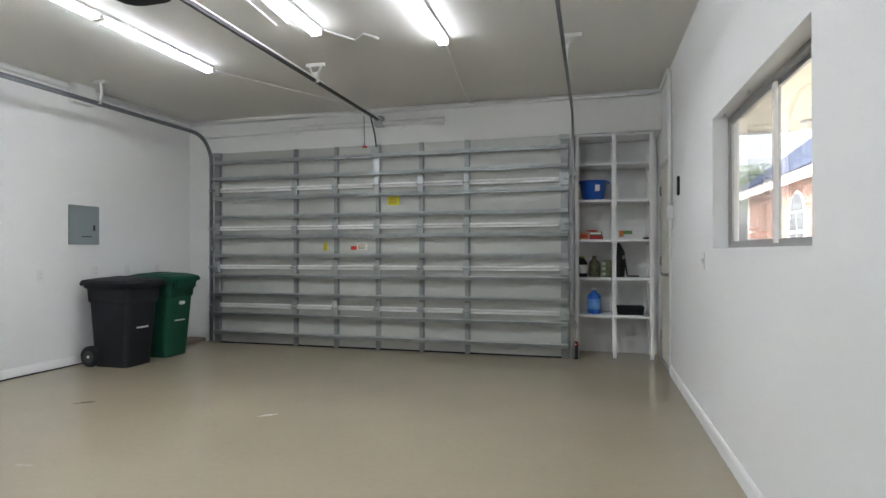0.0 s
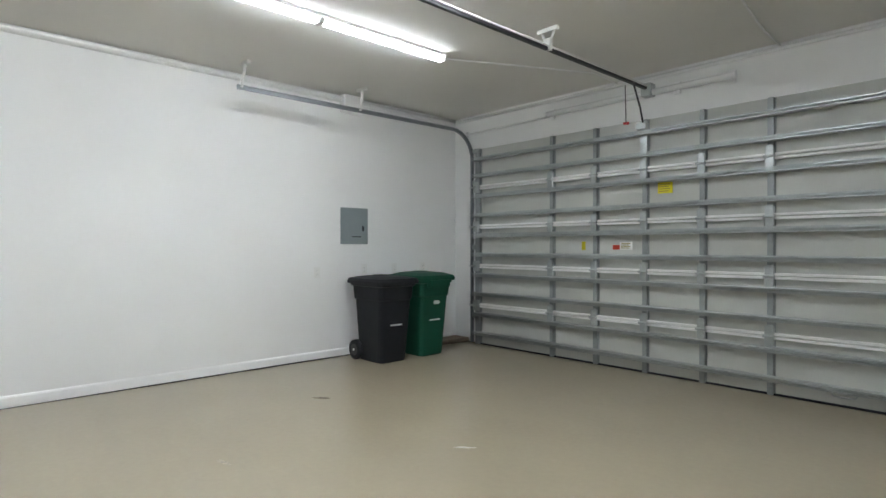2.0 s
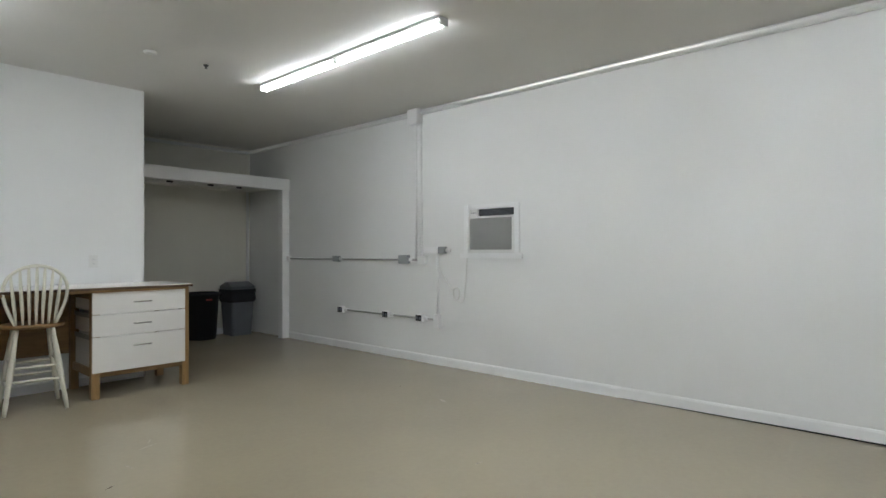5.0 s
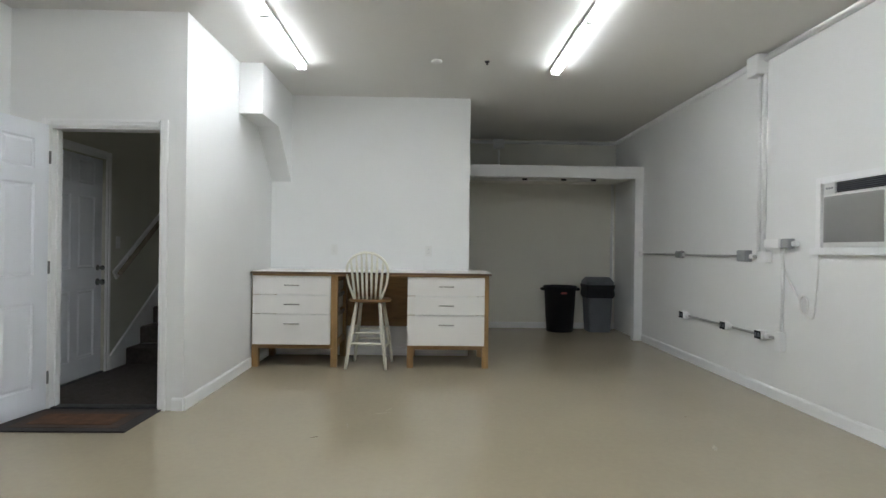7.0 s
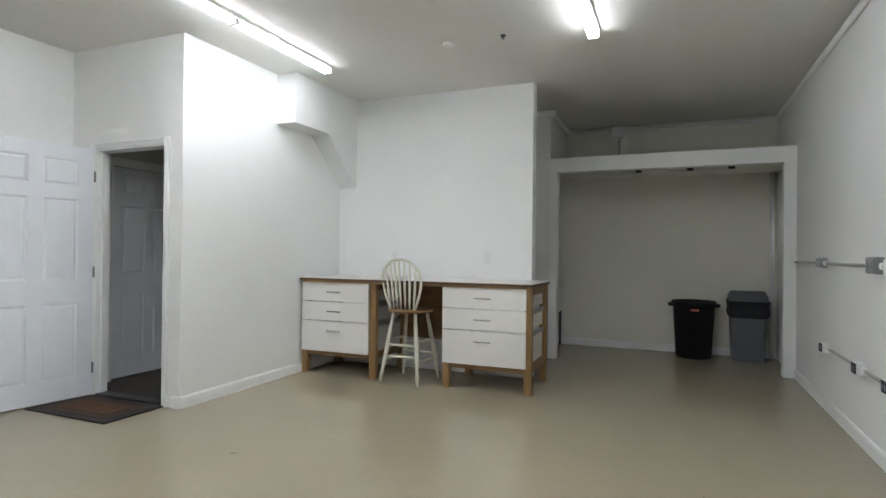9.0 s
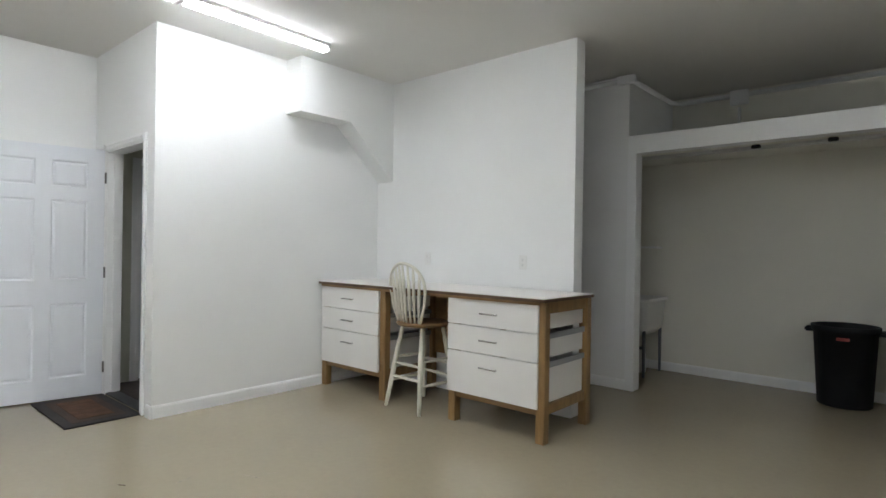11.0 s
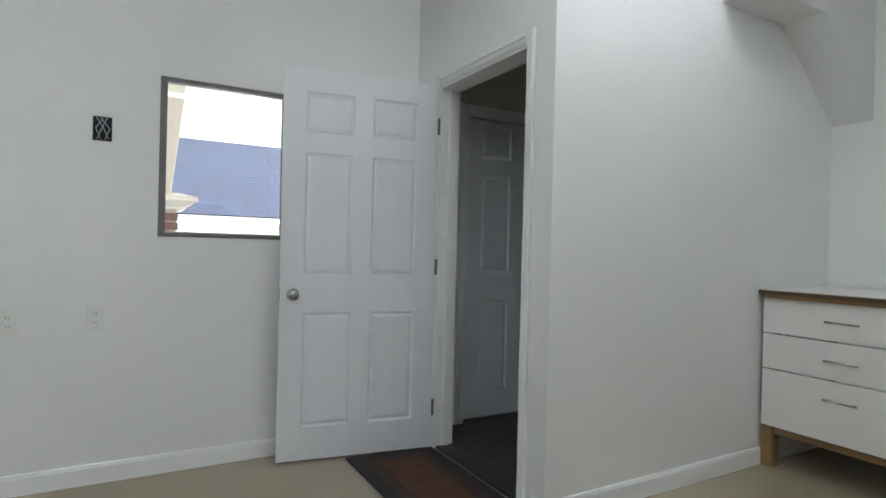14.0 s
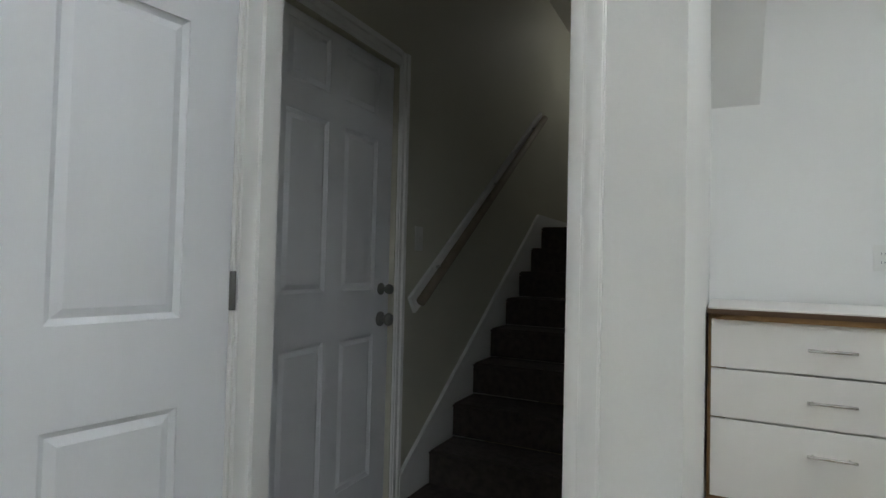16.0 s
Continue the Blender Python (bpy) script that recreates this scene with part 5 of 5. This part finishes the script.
for r in range(21):
    z = -0.10 + r * 0.0705
    for k in (-1, 1):
        brick(pose(PX + k * 0.097, PY - 0.192, z), pr)
        brick(pose(PX - 0.192, PY + k * 0.097, z, 0, 0, 90), pr)
bm = bmesh.new()
loft(bm, [rrect(PX - 0.25 - g, PX + 0.25 + g, PY - 0.25 - g, PY + 0.25 + g, z, 0.01) for g, z in ((0.0, 1.37), (0.0, 1.385), (0.08, 1.43), (0.08, 1.46), (-0.03, 1.49))])
part("cap", bm, WHITEX, pr, "pale stone cap")
bm = bmesh.new()
loft(bm, [rrect(PX - 0.155 - g, PX + 0.155 + g, PY - 0.155 - g, PY + 0.155 + g, z, 0.01) for g, z in ((0.0, 1.49), (0.14, 2.80))])
part("column", bm, WHITEX, pr, "white flared column")

# brick wing to the north-east
wing = thing("brick_house", (5.0, 14, 0), "brick house wing with arched window and blue-grey roof", "house")
part("wall", bx(5.0, 5.3, 9.6, 17.4, -0.14, 2.63), MORTAR, wing)
aw = part("arched_window", bx(4.975, 4.992, 13.15, 14.05, 1.10, 1.95), WHITEX, wing, "white arched window frame")
bm = bmesh.new()
loft(bm, [[(x, 13.6 + 0.45 * math.cos(radians(180 * k / 16)), 1.95 + 0.45 * math.sin(radians(180 * k / 16))) for k in range(17)] for x in (4.975, 4.992)])
part("arch_head", bm, WHITEX, aw)
dkg = mat("dark_glazing", (0.10, 0.11, 0.12), 0.1)
for a, b in ((13.20, 13.57), (13.63, 14.0)):
    part("pane", bx(4.962, 4.974, a, b, 1.15, 1.52), dkg, aw)
    part("pane", bx(4.962, 4.974, a, b, 1.58, 1.95), dkg, aw)
bm = bmesh.new()
loft(bm, [[(x, 13.6 + 0.37 * math.cos(radians(180 * k / 16)), 1.99 + 0.37 * math.sin(radians(180 * k / 16))) for k in range(17)] for x in (4.962, 4.974)])
part("arch_pane", bm, dkg, aw)


def in_arch(y, z):
    return abs(y - 13.6) < 0.55 and (1.05 < z < 1.95 or (z >= 1.95 and (y - 13.6) ** 2 + (z - 1.95) ** 2 < 0.57 ** 2))


for k in range(15):
    q = radians(180 * (k + 0.5) / 15)
    brick(pose(4.985, 13.6 + 0.545 * math.cos(q), 1.95 + 0.545 * math.sin(q)) @ Matrix.Rotation(q, 4, 'X') @ pose(0, 0, 0, 0, 0, 90), wing)
far = bmesh.new()
for r in range(24):
    z = 0.95 + r * 0.0705
    for k in range(26):
        y = 12.0 + k * 0.2 + (0.1 if r % 2 else 0)
        if in_arch(y, z):
            continue
        if y < 14.4:
            brick(pose(4.99, y, z, 0, 0, 90), wing)
        else:
            box(far, 4.978, 5.001, y - 0.092, y + 0.092, z - 0.029, z + 0.029)
tagged(part("far_bricks", far, BRICK, wing, "reddish brick wall face"), kind="stuff")
part("fascia", bx(4.80, 4.86, 9.4, 17.55, 2.56, 2.77), WHITEX, wing)
part("soffit", bx(4.86, 5.3, 9.4, 17.55, 2.632, 2.66), WHITEX, wing)
bm = bmesh.new()
loft(bm, [[(4.75, 9.35, 2.77), (4.75, 17.6, 2.77), (9.65, 17.6, 2.77), (9.65, 9.35, 2.77)], [(4.75, 9.35, 2.80), (4.75, 17.6, 2.80), (9.65, 17.6, 2.80), (9.65, 9.35, 2.80)], [(7.15, 11.8, 4.83), (7.15, 15.2, 4.83), (7.25, 15.2, 4.83), (7.25, 11.8, 4.83)]])
part("roof", bm, ROOF, wing)


# low house to the east
lh = thing("low_house", (15, 0, 0), "low white house with a broad dark slate roof", "house")
part("wall", bx(15.3, 20, -14, 14, -0.14, 1.80), WHITEX, lh)
part("fascia", bx(14.9, 14.98, -14.4, 14.4, 1.66, 1.84), WHITEX, lh)
bm = bmesh.new()
prof = [(14.85, 1.84), (18.6, 4.50), (22.4, 1.84)]
loft(bm, [[(x, y, z) for x, z in prof] for y in (-14.5, 14.5)])
rf = part("roof", bm, ROOF, lh)
slope = math.degrees(math.atan2(4.50 - 1.84, 18.6 - 14.85))
bme = bmesh.new()
box(bme, 0.0, 0.36, -0.27, 0.27, 0.0, 0.018)
shingle_me = bpy.data.meshes.new("shingle")
bme.to_mesh(shingle_me)
bme.free()
shingle_me.materials.append(ROOF)
for r in range(13):
    for k in range(20):
        o = new("shingle", shingle_me)
        o.parent = rf
        o.matrix_parent_inverse = lh.matrix_basis.inverted() @ Matrix()
        f = r * 0.333
        o.matrix_parent_inverse = Matrix()
        o.matrix_basis = pose(14.85 + f * math.cos(radians(slope)), -6.0 + k * 0.55 + (0.27 if r % 2 else 0), 1.845 + f * math.sin(radians(slope)) + 0.012, 0, -slope, 0) @ pose(0, 0, 0, 0, -2.2, 0)


def tree(x, y, h, s):
    rnd = random.Random(s)
    t = thing("yard_tree", (x, y, -0.14), "leafy green tree behind the brick house", "tree", "trees behind the houses")
    bm = tube(bmesh.new(), [(x, y, -0.14), (x + 0.1, y, h * 0.3), (x, y + 0.1, h * 0.6), (x + 0.1, y, h * 0.9)], [0.22, 0.17, 0.11, 0.04], 8)
    for k in range(7):
        q = rnd.uniform(0, 6.28)
        tube(bm, [(x, y, h * (0.35 + 0.07 * k)), (x + 1.4 * math.cos(q), y + 1.4 * math.sin(q), h * (0.5 + 0.07 * k))], [0.07, 0.02], 6)
    part("trunk", bm, mat("bark", (0.10, 0.075, 0.05), 0.9), t)
    verts, faces = [], []
    for _ in range(2600):
        v = Vector((rnd.gauss(0, 1), rnd.gauss(0, 1), rnd.gauss(0, 0.8)))
        v = v.normalized() * (rnd.random() ** 0.4) * 2.1 * rnd.uniform(0.7, 1.1)
        c = Vector((x, y, h * 0.75)) + v
        e = Euler((rnd.uniform(0, 6), rnd.uniform(0, 6), 0))
        i = len(verts)
        for p in ((-0.10, 0, 0), (0, -0.05, 0.01), (0.10, 0, 0), (0, 0.05, 0.01)):
            q = Vector(p)
            q.rotate(e)
            verts.append(c + q)
        faces.append((i, i + 1, i + 2, i + 3))
    me = bpy.data.meshes.new("crown")
    me.from_pydata(verts, [], faces)
    me.materials.append(mat("foliage", (0.055, 0.10, 0.03), 0.7, var=0.4, scale=2))
    o = new("crown", me)
    o.parent = t
    o.matrix_parent_inverse = t.matrix_basis.inverted()


tree(12.0, 45.7, 7.6, 1)
tree(14.6, 46.5, 7.6, 2)
